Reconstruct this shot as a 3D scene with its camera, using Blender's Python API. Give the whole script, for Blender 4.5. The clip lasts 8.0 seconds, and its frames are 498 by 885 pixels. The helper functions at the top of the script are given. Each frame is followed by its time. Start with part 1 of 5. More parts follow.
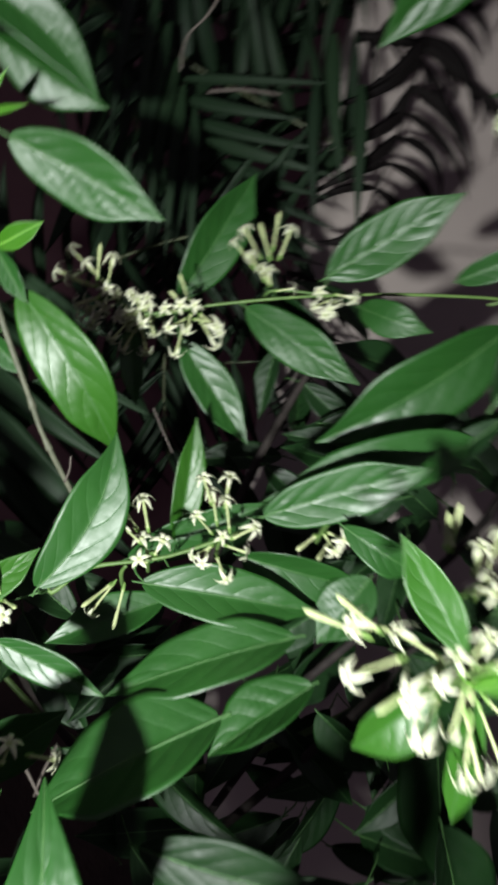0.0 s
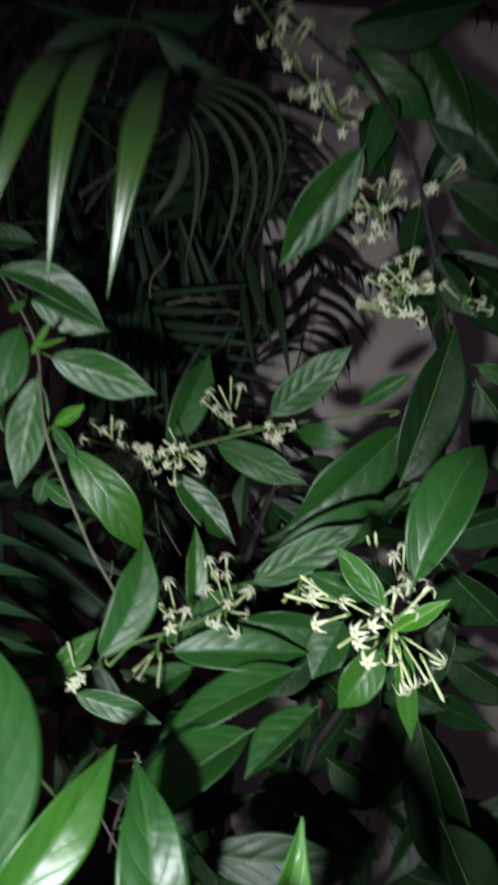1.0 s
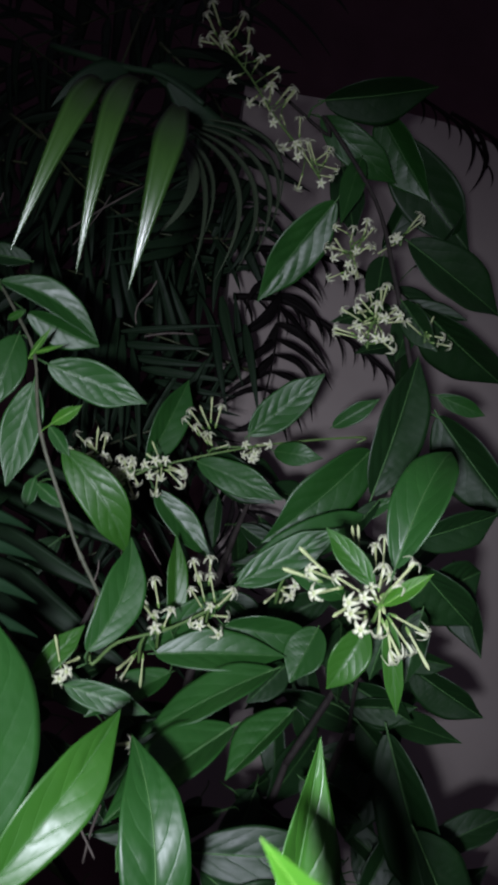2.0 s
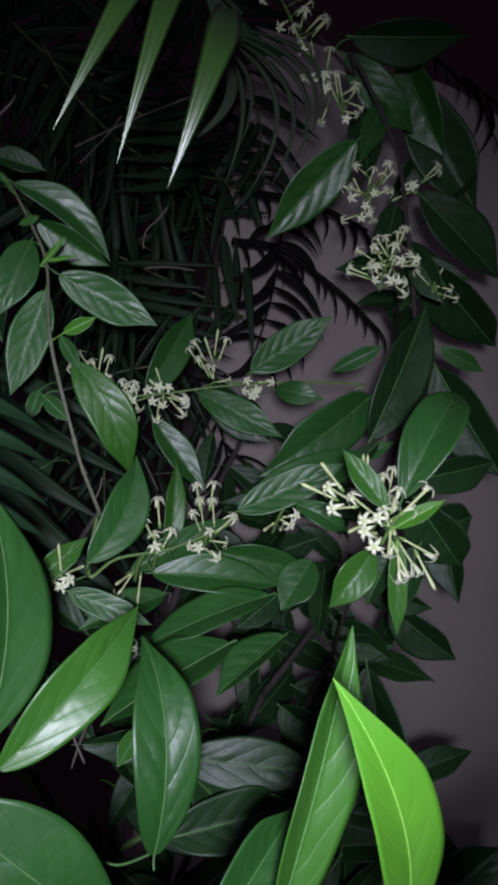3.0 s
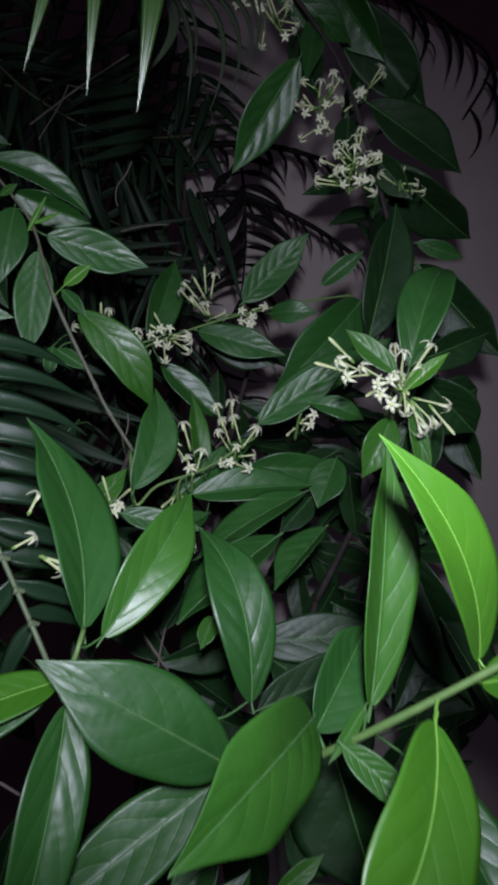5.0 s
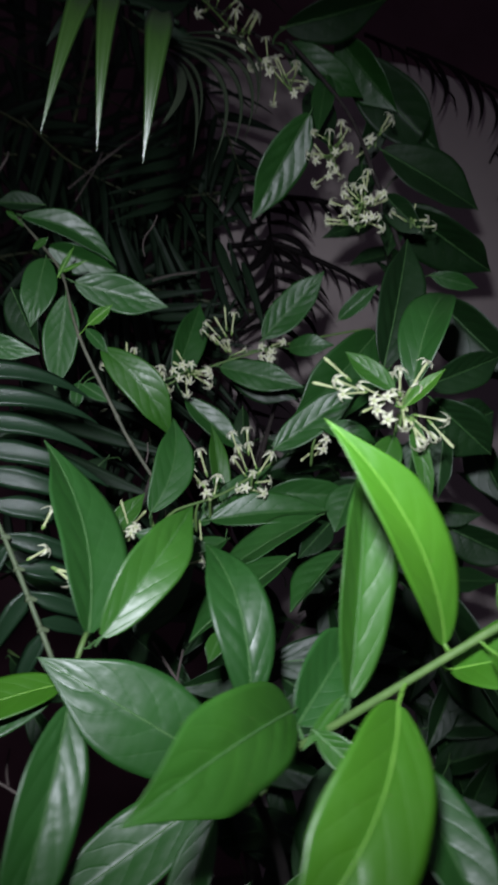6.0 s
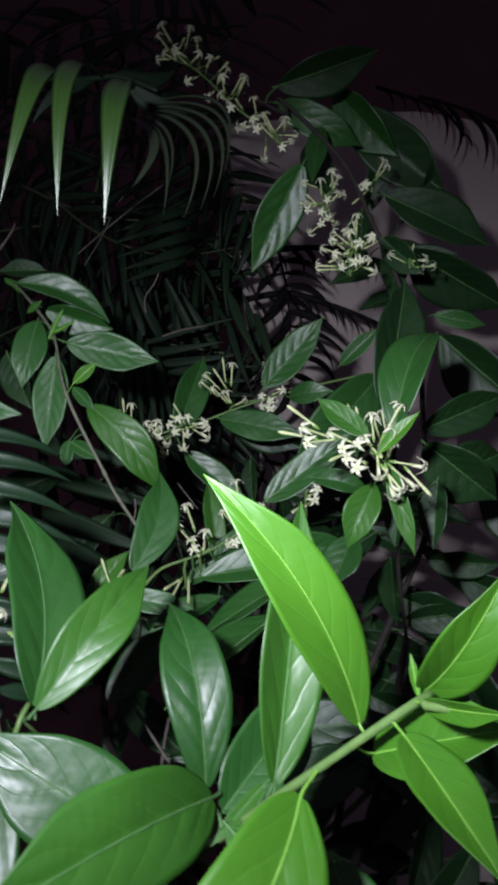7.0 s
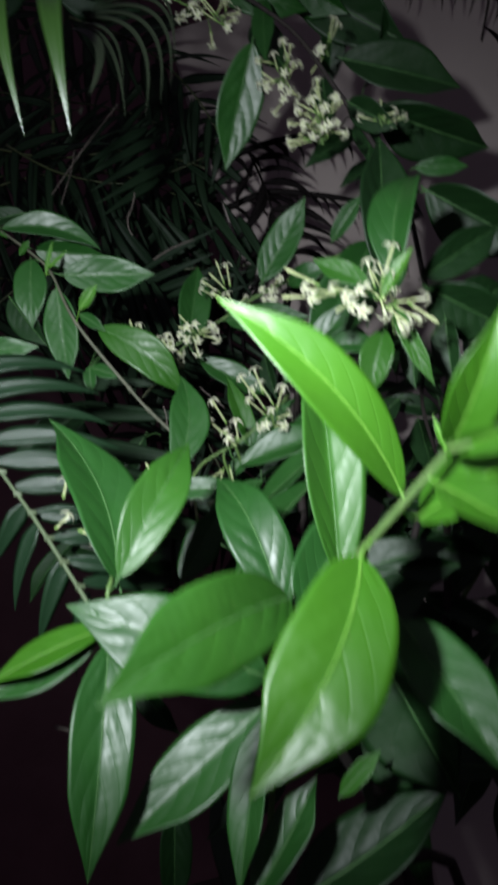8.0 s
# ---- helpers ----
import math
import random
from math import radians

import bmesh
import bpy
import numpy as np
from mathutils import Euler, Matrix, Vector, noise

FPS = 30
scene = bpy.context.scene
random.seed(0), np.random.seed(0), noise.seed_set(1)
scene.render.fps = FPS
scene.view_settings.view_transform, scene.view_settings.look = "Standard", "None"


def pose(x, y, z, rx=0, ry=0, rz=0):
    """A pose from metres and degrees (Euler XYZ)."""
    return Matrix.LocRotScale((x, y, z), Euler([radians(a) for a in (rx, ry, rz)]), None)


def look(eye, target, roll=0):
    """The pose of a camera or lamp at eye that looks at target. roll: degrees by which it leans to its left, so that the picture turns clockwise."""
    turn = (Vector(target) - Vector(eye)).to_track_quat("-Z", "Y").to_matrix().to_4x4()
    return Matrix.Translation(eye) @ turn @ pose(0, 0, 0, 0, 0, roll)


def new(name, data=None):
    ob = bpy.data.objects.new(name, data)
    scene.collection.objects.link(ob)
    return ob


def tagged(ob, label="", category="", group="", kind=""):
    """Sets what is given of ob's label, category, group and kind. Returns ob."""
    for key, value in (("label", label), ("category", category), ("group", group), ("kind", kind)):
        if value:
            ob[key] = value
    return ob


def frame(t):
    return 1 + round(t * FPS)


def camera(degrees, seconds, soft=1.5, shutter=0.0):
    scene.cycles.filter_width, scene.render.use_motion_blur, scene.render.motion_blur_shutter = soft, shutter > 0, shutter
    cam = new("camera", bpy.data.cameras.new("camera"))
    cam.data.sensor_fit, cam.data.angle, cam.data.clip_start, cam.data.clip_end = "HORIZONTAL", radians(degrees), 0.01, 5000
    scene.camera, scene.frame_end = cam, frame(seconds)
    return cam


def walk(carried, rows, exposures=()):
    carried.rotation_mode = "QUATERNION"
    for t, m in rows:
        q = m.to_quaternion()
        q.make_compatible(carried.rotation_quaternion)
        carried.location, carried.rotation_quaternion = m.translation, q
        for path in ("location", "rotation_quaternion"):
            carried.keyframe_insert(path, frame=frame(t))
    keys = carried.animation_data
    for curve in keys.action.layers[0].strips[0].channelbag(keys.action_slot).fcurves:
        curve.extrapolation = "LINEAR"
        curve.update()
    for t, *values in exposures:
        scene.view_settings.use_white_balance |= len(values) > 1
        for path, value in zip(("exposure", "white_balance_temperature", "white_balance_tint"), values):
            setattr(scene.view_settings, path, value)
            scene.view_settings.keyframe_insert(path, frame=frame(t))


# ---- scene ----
cam = camera(44.25, 8.0, soft=3.7, shutter=0.8)
PATH = [
    (0, (0.10123, 0.09092, 1.42792), (0.1691, 2.0430, 0.9982), 12.60),
    (0.5, (0.10867, 0.02501, 1.41875), (0.2478, 2.0077, 1.1965), 4.69),
    (1, (0.09933, -0.03090, 1.41042), (0.1824, 1.9658, 1.4887), 3.20),
    (1.2, (0.09758, -0.04067, 1.40587), (0.2358, 1.9482, 1.5650), 0.17),
    (2.3, (0.06204, -0.04895, 1.35739), (0.3608, 1.9016, 1.6829), 5.69),
    (2.5, (0.05681, -0.04973, 1.35367), (0.3865, 1.9025, 1.6365), 5.82),
    (3, (0.04767, -0.03995, 1.33939), (0.4325, 1.9098, 1.5641), 7.98),
    (3.5, (0.04646, -0.03660, 1.33842), (0.4207, 1.9138, 1.5747), 8.61),
    (4, (0.04648, -0.02881, 1.33105), (0.4060, 1.9249, 1.5628), 4.44),
    (4.2, (0.03895, -0.02726, 1.32188), (0.4132, 1.9303, 1.4892), 1.51),
    (5.3, (0.03436, -0.06590, 1.29186), (0.3954, 1.8951, 1.4467), -4.31),
    (5.5, (0.03228, -0.06689, 1.29279), (0.3407, 1.8982, 1.5009), -4.12),
    (6, (0.05933, -0.07215, 1.27356), (0.2777, 1.8879, 1.6059), -4.28),
    (6.5, (0.09353, -0.06481, 1.26232), (0.1483, 1.8711, 1.7616), -1.70),
    (7, (0.10819, -0.06291, 1.27392), (0.1474, 1.8721, 1.7779), -5.24),
    (7.5, (0.10094, -0.07852, 1.27581), (0.0657, 1.8959, 1.5925), -12.02),
    (8, (0.10218, -0.07227, 1.23942), (0.0288, 1.9024, 1.5484), -16.99),
]
EXPOSURES = [(0, 0.8, 6500, 10), (0.5, 0.42, 6400, 11), (1.0, 0.0, 6200, 13), (2.5, -0.42, 5800, 25), (4.0, -0.48, 5800, 28), (5.5, -0.56, 5850, 23), (6.5, -0.13, 6000, 21), (7.1, -0.06, 5950, 24), (7.5, -0.15, 5950, 22), (8, 0.1, 6100, 13)]
walk(cam, [(t, look(eye, target, roll)) for t, eye, target, roll in PATH], EXPOSURES)

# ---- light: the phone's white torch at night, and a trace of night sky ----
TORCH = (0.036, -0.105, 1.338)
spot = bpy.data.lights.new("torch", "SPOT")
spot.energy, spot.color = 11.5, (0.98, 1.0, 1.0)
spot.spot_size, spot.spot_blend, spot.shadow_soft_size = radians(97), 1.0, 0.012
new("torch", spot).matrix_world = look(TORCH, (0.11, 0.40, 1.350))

world = bpy.data.worlds.new("night")
scene.world = world
world.use_nodes = True
world.node_tree.nodes["Background"].inputs[0].default_value = (0.92, 0.74, 1.0, 1)
world.node_tree.nodes["Background"].inputs[1].default_value = 0.055


# ---- materials ----
def shader(name):
    m = bpy.data.materials.new(name)
    m.use_nodes = True
    t = m.node_tree
    return m, t, t.nodes["Principled BSDF"]


def math_node(t, op, a, b=None, clamp=False):
    n = t.nodes.new("ShaderNodeMath")
    n.operation, n.use_clamp = op, clamp
    for i, v in enumerate((a, b)):
        if v is None:
            continue
        if isinstance(v, (int, float)):
            n.inputs[i].default_value = v
        else:
            t.links.new(v, n.inputs[i])
    return n.outputs[0]


def mix(t, fac, a, b):
    n = t.nodes.new("ShaderNodeMix")
    n.data_type = "RGBA"
    for sock, v in ((n.inputs[0], fac), (n.inputs[6], a), (n.inputs[7], b)):
        if isinstance(v, (int, float)):
            sock.default_value = v
        elif isinstance(v, tuple):
            sock.default_value = (*v, 1)
        else:
            t.links.new(v, sock)
    return n.outputs[2]


def noise_node(t, scale, detail=3.0, coords=None, rough=0.55):
    n = t.nodes.new("ShaderNodeTexNoise")
    n.inputs["Scale"].default_value, n.inputs["Detail"].default_value, n.inputs["Roughness"].default_value = scale, detail, rough
    if coords is not None:
        t.links.new(coords, n.inputs["Vector"])
    return n.outputs[0]


def ramp(t, fac, lo, hi):
    n = t.nodes.new("ShaderNodeMapRange")
    n.inputs[1].default_value, n.inputs[2].default_value = lo, hi
    t.links.new(fac, n.inputs[0])
    return n.outputs[0]


def bump(t, height, strength, distance, into):
    n = t.nodes.new("ShaderNodeBump")
    n.inputs["Strength"].default_value, n.inputs["Distance"].default_value = strength, distance
    t.links.new(height, n.inputs["Height"])
    t.links.new(n.outputs[0], into.inputs["Normal"])


def leaf_material(name, dark, light, vein, gloss, through_light, spec=0.60, groove=0.30):
    """Glossy leaf: feathered side veins, mottled blade, some light through it."""
    m, t, p = shader(name)
    uv = t.nodes.new("ShaderNodeUVMap").outputs[0]
    sep = t.nodes.new("ShaderNodeSeparateXYZ")
    t.links.new(uv, sep.inputs[0])
    u, v = sep.outputs[0], math_node(t, "ABSOLUTE", sep.outputs[1])
    tex = t.nodes.new("ShaderNodeTexCoord").outputs["Object"]
    wob = math_node(t, "MULTIPLY", math_node(t, "SUBTRACT", noise_node(t, 70, 2, tex), 0.5), 0.4)
    line = math_node(t, "ADD", math_node(t, "SUBTRACT", math_node(t, "MULTIPLY", u, 6.0), math_node(t, "MULTIPLY", math_node(t, "POWER", v, 1.3), 1.95)), wob)
    saw = math_node(t, "ABSOLUTE", math_node(t, "SUBTRACT", math_node(t, "FRACT", line), 0.5))
    veins = math_node(t, "MULTIPLY", ramp(t, saw, 0.11, 0.0), math_node(t, "SUBTRACT", 1.0, math_node(t, "POWER", v, 3.0)))
    patches = ramp(t, noise_node(t, 38, 4, tex), 0.3, 0.75)
    rnd = t.nodes.new("ShaderNodeObjectInfo").outputs["Random"]
    base = mix(t, math_node(t, "ADD", math_node(t, "MULTIPLY", patches, 0.55), math_node(t, "MULTIPLY", rnd, 0.45)), dark, light)
    colour = mix(t, math_node(t, "MULTIPLY", veins, 0.07), base, vein)
    spots = ramp(t, noise_node(t, 420, 2, tex), 0.70, 0.76)
    colour = mix(t, math_node(t, "MULTIPLY", spots, 0.25), colour, (0.12, 0.13, 0.05))
    t.links.new(colour, p.inputs["Base Color"])
    rough = math_node(t, "ADD", math_node(t, "MULTIPLY", noise_node(t, 90, 3, tex), 0.20), gloss - 0.10)
    t.links.new(rough, p.inputs["Roughness"])
    p.inputs["Specular IOR Level"].default_value = spec
    cells = noise_node(t, 900, 2, tex)
    h = math_node(t, "ADD", math_node(t, "MULTIPLY", veins, -groove), math_node(t, "ADD", math_node(t, "MULTIPLY", cells, 0.08), math_node(t, "MULTIPLY", noise_node(t, 75, 2, tex), 1.3)))
    bump(t, h, 0.5, 0.0006, p)
    tr = t.nodes.new("ShaderNodeBsdfTranslucent")
    t.links.new(mix(t, 0.5, colour, light), tr.inputs[0])
    ms = t.nodes.new("ShaderNodeMixShader")
    ms.inputs[0].default_value = through_light
    t.links.new(p.outputs[0], ms.inputs[1])
    t.links.new(tr.outputs[0], ms.inputs[2])
    t.links.new(ms.outputs[0], t.nodes["Material Output"].inputs[0])
    return m


LEAF = [
    leaf_material("mature_leaf", (0.013, 0.066, 0.010), (0.023, 0.102, 0.016), (0.05, 0.16, 0.035), 0.43, 0.08),
    leaf_material("mid_leaf", (0.020, 0.090, 0.008), (0.034, 0.128, 0.012), (0.07, 0.22, 0.03), 0.42, 0.10),
    leaf_material("young_leaf", (0.034, 0.140, 0.006), (0.052, 0.182, 0.009), (0.11, 0.27, 0.035), 0.41, 0.12, 0.62, 0.24),
    # leaf green darkened and dulled, shade put into the colour
    leaf_material("shade_leaf", (0.006, 0.026, 0.006), (0.012, 0.044, 0.010), (0.020, 0.060, 0.020), 0.48, 0.04, 0.38),
]


def plain(name, a, b, scale, gloss, relief=0.3, stretch=None, dist=0.001, spec=0.5):
    """Two-tone mottled surface with fine relief."""
    m, t, p = shader(name)
    tex = t.nodes.new("ShaderNodeTexCoord").outputs["Object"]
    if stretch:
        mp = t.nodes.new("ShaderNodeMapping")
        mp.inputs["Scale"].default_value = stretch
        t.links.new(tex, mp.inputs["Vector"])
        tex = mp.outputs[0]
    rnd = t.nodes.new("ShaderNodeObjectInfo").outputs["Random"]
    n1, n2 = noise_node(t, scale, 4, tex), noise_node(t, scale * 6, 3, tex)
    f = math_node(t, "ADD", math_node(t, "MULTIPLY", ramp(t, n1, 0.3, 0.7), 0.6), math_node(t, "MULTIPLY", rnd, 0.4))
    t.links.new(mix(t, f, a, b), p.inputs["Base Color"])
    t.links.new(math_node(t, "ADD", math_node(t, "MULTIPLY", n2, 0.2), gloss - 0.1), p.inputs["Roughness"])
    p.inputs["Specular IOR Level"].default_value = spec
    bump(t, math_node(t, "ADD", n1, math_node(t, "MULTIPLY", n2, 0.5)), relief, dist, p)
    return m


RIB = plain("pale_midrib", (0.034, 0.11, 0.024), (0.07, 0.165, 0.045), 200, 0.6)
RIB_YOUNG = plain("young_midrib", (0.10, 0.27, 0.03), (0.16, 0.34, 0.05), 200, 0.4)
STEM_GREY = plain("grey_green_stem", (0.055, 0.065, 0.040), (0.14, 0.145, 0.095), 140, 0.6, 0.6)
STEM = plain("green_stem", (0.06, 0.13, 0.03), (0.13, 0.22, 0.06), 160, 0.5)
BARK = plain("brown_bark", (0.012, 0.009, 0.008), (0.04, 0.032, 0.026), 120, 0.8, 0.8)
TWIG = plain("grey_brown_twig", (0.06, 0.048, 0.04), (0.14, 0.12, 0.10), 150, 0.7, 0.6)
PETAL = plain("cream_petal", (0.54, 0.58, 0.38), (0.70, 0.72, 0.54), 300, 0.5)
TUBE = plain("yellow_green_tube", (0.36, 0.45, 0.18), (0.56, 0.61, 0.34), 220, 0.45)
CALYX = plain("green_calyx", (0.12, 0.24, 0.05), (0.22, 0.36, 0.09), 250, 0.5)
# palm leaflet green in shaded and lit tones, light put into the colour
PALM_SHADE = plain("palm_leaflet_shade_tone", (0.005, 0.015, 0.007), (0.014, 0.034, 0.013), 60, 0.55, 0.12, (0.2, 1.5, 1), 0.001, 0.22)
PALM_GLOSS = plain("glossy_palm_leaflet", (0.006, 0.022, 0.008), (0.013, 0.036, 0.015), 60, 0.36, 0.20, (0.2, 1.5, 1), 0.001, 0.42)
PALM_LIT = plain("palm_leaflet_lit_tone", (0.015, 0.047, 0.006), (0.028, 0.076, 0.009), 60, 0.33, 0.10, (0.2, 1.5, 1), 0.001, 1.0)
# dry brown taken almost to black, so fronds stand unlit before the wall
DRY = plain("dry_silhouette_leaflet", (0.003, 0.0024, 0.0024), (0.009, 0.007, 0.0065), 60, 0.7, 0.12, (0.2, 1.5, 1), 0.001, 0.12)
PALM_GREY = plain("dull_palm_leaflet", (0.013, 0.021, 0.010), (0.024, 0.036, 0.018), 60, 0.5, 0.12, (0.2, 1.5, 1), 0.001, 0.5)
RACHIS = plain("palm_rachis", (0.03, 0.045, 0.016), (0.07, 0.085, 0.03), 80, 0.5)
RACHIS_PALE = plain("pale_rachis", (0.06, 0.09, 0.045), (0.13, 0.17, 0.09), 80, 0.45)
PLASTER = plain("mauve_plaster_wall", (0.385, 0.335, 0.305), (0.50, 0.445, 0.40), 5, 0.85, 0.35, None, 0.004)
MAROON = plain("maroon_wall_paint", (0.10, 0.045, 0.055), (0.165, 0.08, 0.09), 4, 0.8, 0.3, None, 0.004)
SOIL = plain("dark_soil", (0.02, 0.014, 0.012), (0.06, 0.042, 0.032), 9, 0.95, 0.9, None, 0.02)


# ---- builders ----
def part(name, bm, material, parent, label=""):
    me = bpy.data.meshes.new(name)
    bm.normal_update()
    bm.to_mesh(me)
    bm.free()
    for mat in material if isinstance(material, (list, tuple)) else [material]:
        me.materials.append(mat)
    for poly in me.polygons:
        poly.use_smooth = True
    ob = new(name, me)
    if parent is not None:
        ob.parent = parent
    if label:
        ob["label"] = label
    return ob


def share(name, me, parent, m):
    ob = new(name, me)
    ob.parent = parent
    ob.matrix_basis = m
    return ob


def plant(name, label, category, group=""):
    return tagged(new(name), label, category, group)


def tube(bm, pts, r0, r1, sides=8, mat=0, caps=True):
    """Tapered tube through points, smoothed."""
    pts = [Vector(p) for p in pts]
    fine = []
    for i in range(len(pts) - 1):
        a, b = pts[i], pts[i + 1]
        p0, p3 = pts[max(i - 1, 0)], pts[min(i + 2, len(pts) - 1)]
        steps = 5 if len(pts) > 2 else 1
        for s in range(steps):
            t = s / steps
            fine.append(0.5 * ((2 * a) + (b - p0) * t + (2 * p0 - 5 * a + 4 * b - p3) * t * t + (3 * a - p0 - 3 * b + p3) * t ** 3))
    fine.append(pts[-1])
    rings, side = [], None
    for i, p in enumerate(fine):
        d = (fine[min(i + 1, len(fine) - 1)] - fine[max(i - 1, 0)]).normalized()
        if side is None:
            side = d.orthogonal().normalized()
        side = (side - d * side.dot(d)).normalized()
        up = d.cross(side)
        f = i / (len(fine) - 1)
        r = r0 + (r1 - r0) * f
        r *= 1 + 0.16 * noise.noise(p * 110)
        rings.append([bm.verts.new(p + (side * math.cos(a) + up * math.sin(a)) * r) for a in [2 * math.pi * k / sides for k in range(sides)]])
    for a, b in zip(rings, rings[1:]):
        for k in range(sides):
            bm.faces.new((a[k], a[(k + 1) % sides], b[(k + 1) % sides], b[k])).material_index = mat
    if caps:
        bm.faces.new(rings[0][::-1]).material_index = mat
        bm.faces.new(rings[-1]).material_index = mat


def blade_outline(u):
    """Half-width of a lance-shaped leaf along its length, 0 to 1."""
    w = u ** 0.88
    return (4 * w * (1 - w)) ** 0.80 * (1 - 0.60 * max(0.0, (u - 0.66) / 0.34) ** 1.35) if 0 < u < 1 else 0.0


def leaf_frame(base, tip, face):
    base, tip, face = Vector(base), Vector(tip), Vector(face)
    x = (tip - base).normalized()
    z = (face - x * face.dot(x)).normalized()
    y = z.cross(x)
    return Matrix((x, y, z)).transposed().to_4x4(), base, (tip - base).length


leaf_rng = random.Random(11)


def leaf(owner, base, tip, face, width, bow=0.05, bend=0.0, young=0.0, fold=0.33, droop=0.0, joint=None, in_shade=False):
    """One leaf of the shrub: quilted blade with thickness, raised midrib, short stalk."""
    turn, at, length = leaf_frame(base, tip, face)
    fold *= 1.45
    nu, nv = 80, 7
    ph, wav = leaf_rng.uniform(0, 6.28), leaf_rng.uniform(0.008, 0.019)
    pace, slip, puff = leaf_rng.uniform(0.82, 1.16), leaf_rng.uniform(-0.08, 0.08), leaf_rng.uniform(0.014, 0.040) * (0.6 if young > 0.4 else 1.0)

    def spot(u, v):
        h = 0.5 * width * blade_outline(u)
        arc = 4 * u * (1 - u)
        y = bend * length * arc + v * h * (1 + 0.035 * math.sin(11 * u + ph * (1 if v > 0 else 2)))
        lane = abs(math.sin(math.pi * (6.0 * (pace * u + slip + (0.04 if v < 0 else 0)) - 1.95 * abs(v) ** 1.3 + 0.5))) ** 0.7
        quilt = puff * width * lane * min(1, abs(v) * 4) * (1.1 - abs(v)) * (1 + 0.45 * math.sin(9 * u + 2 * ph + (2.2 if v < 0 else 0))) * min(1, h / (0.3 * width + 1e-6))
        z = bow * length * arc - droop * length * u * u + fold * (math.sqrt(v * v + 0.03) - 0.173) * 1.15 * h + quilt
        side = 1.3 if v > 0 else 0
        z += wav * length * (math.sin(7 * u + ph + side) + 0.25 * math.sin(15 * u + 3 * ph + 2 * side)) * abs(v) ** 2 * (h / (0.5 * width))
        return Vector((length * u, y, z - 0.30 * fold * h))

    bm = bmesh.new()
    uvs = bm.loops.layers.uv.new("UVMap")
    info = {}
    us = [i / nu for i in range(nu + 1)]
    us[0], us[-1] = 0.012, 0.996
    tops, lows = [], []
    thick = 0.00035
    for u in us:
        row_t, row_l = [], []
        for j in range(-nv, nv + 1):
            v = j / nv
            p = spot(u, v)
            a, b = bm.verts.new(p), bm.verts.new(p - Vector((0, 0, thick)))
            info[a] = info[b] = (pace * u + slip, v)
            row_t.append(a), row_l.append(b)
        tops.append(row_t), lows.append(row_l)
    for i in range(nu):
        for j in range(2 * nv):
            bm.faces.new((tops[i][j], tops[i + 1][j], tops[i + 1][j + 1], tops[i][j + 1]))
            bm.faces.new((lows[i][j], lows[i][j + 1], lows[i + 1][j + 1], lows[i + 1][j]))
        bm.faces.new((tops[i][0], lows[i][0], lows[i + 1][0], tops[i + 1][0]))
        bm.faces.new((tops[i][-1], tops[i + 1][-1], lows[i + 1][-1], lows[i][-1]))
    for f in bm.faces:
        shift = 0.04 if sum(info[x][1] for x in f.verts) < 0 else 0.0
        for lo in f.loops:
            lo[uvs].uv = (info[lo.vert][0] + shift, info[lo.vert][1])
    kind = 3 if in_shade else 2 if young > 0.7 else 1 if young > 0.15 else 0
    label = ("", "fresh mid-green glossy leaf", "young lime-green glossy leaf", "leaf in a green darkened for shade")[kind]
    ob = part("leaf", bm, LEAF[kind], owner, label)
    ob.matrix_basis = Matrix.Translation(at) @ turn
    bm = bmesh.new()
    r = max(0.0004, width * 0.019)
    line = [Vector((-0.05 * length, 0, -0.012 * length))] + [spot(k / 14, 0.0) + Vector((0, 0, r * (-0.25 + 0.45 * k / 14))) for k in range(15)]
    tube(bm, line, r, r * 0.3, 6)
    part("midrib", bm, RIB_YOUNG if kind == 2 else RIB, ob, "pale raised midrib")
    if joint is not None:
        to = (Matrix.Translation(at) @ turn).inverted() @ Vector(joint)
        bm = bmesh.new()
        half = to * 0.5 + Vector((-0.12 * to.length, 0, -0.10 * to.length))
        tube(bm, [Vector((0.02 * length, 0, 0)), half, to], r * 0.9, r * 1.25, 6)
        part("petiole", bm, RIB_YOUNG if kind == 2 else RIB, ob)
    return ob


def stem(owner, pts, r0, r1, mat=None, name="stem"):
    bm = bmesh.new()
    tube(bm, pts, r0, r1, 10)
    if mat is STEM_GREY:
        for i, p in enumerate(pts[1:-1], 1):
            way = (Vector(pts[i + 1]) - Vector(pts[i - 1])).normalized()
            r = (r0 + (r1 - r0) * i / (len(pts) - 1)) * 1.45
            tube(bm, [Vector(p) - way * r * 1.5, p, Vector(p) + way * r * 1.5], r * 0.75, r, 10)
    return part(name, bm, mat or (BARK if max(r0, r1) > 0.003 else STEM), owner)


def cluster(owner, hubs):
    """Stalk of a flower cluster, on which the flowers sit."""
    bm = bmesh.new()
    first = Vector(hubs[0])
    line = [first + Vector((0, 0.012, -0.012))] + [Vector(h) for h in hubs]
    if len(line) == 2:
        line.append(first + Vector((0.002, -0.004, 0.006)))
    tube(bm, line, 0.0011, 0.0008, 7)
    return part("flower_stalk", bm, STEM, owner, "thin green stalk set with cream flowers")


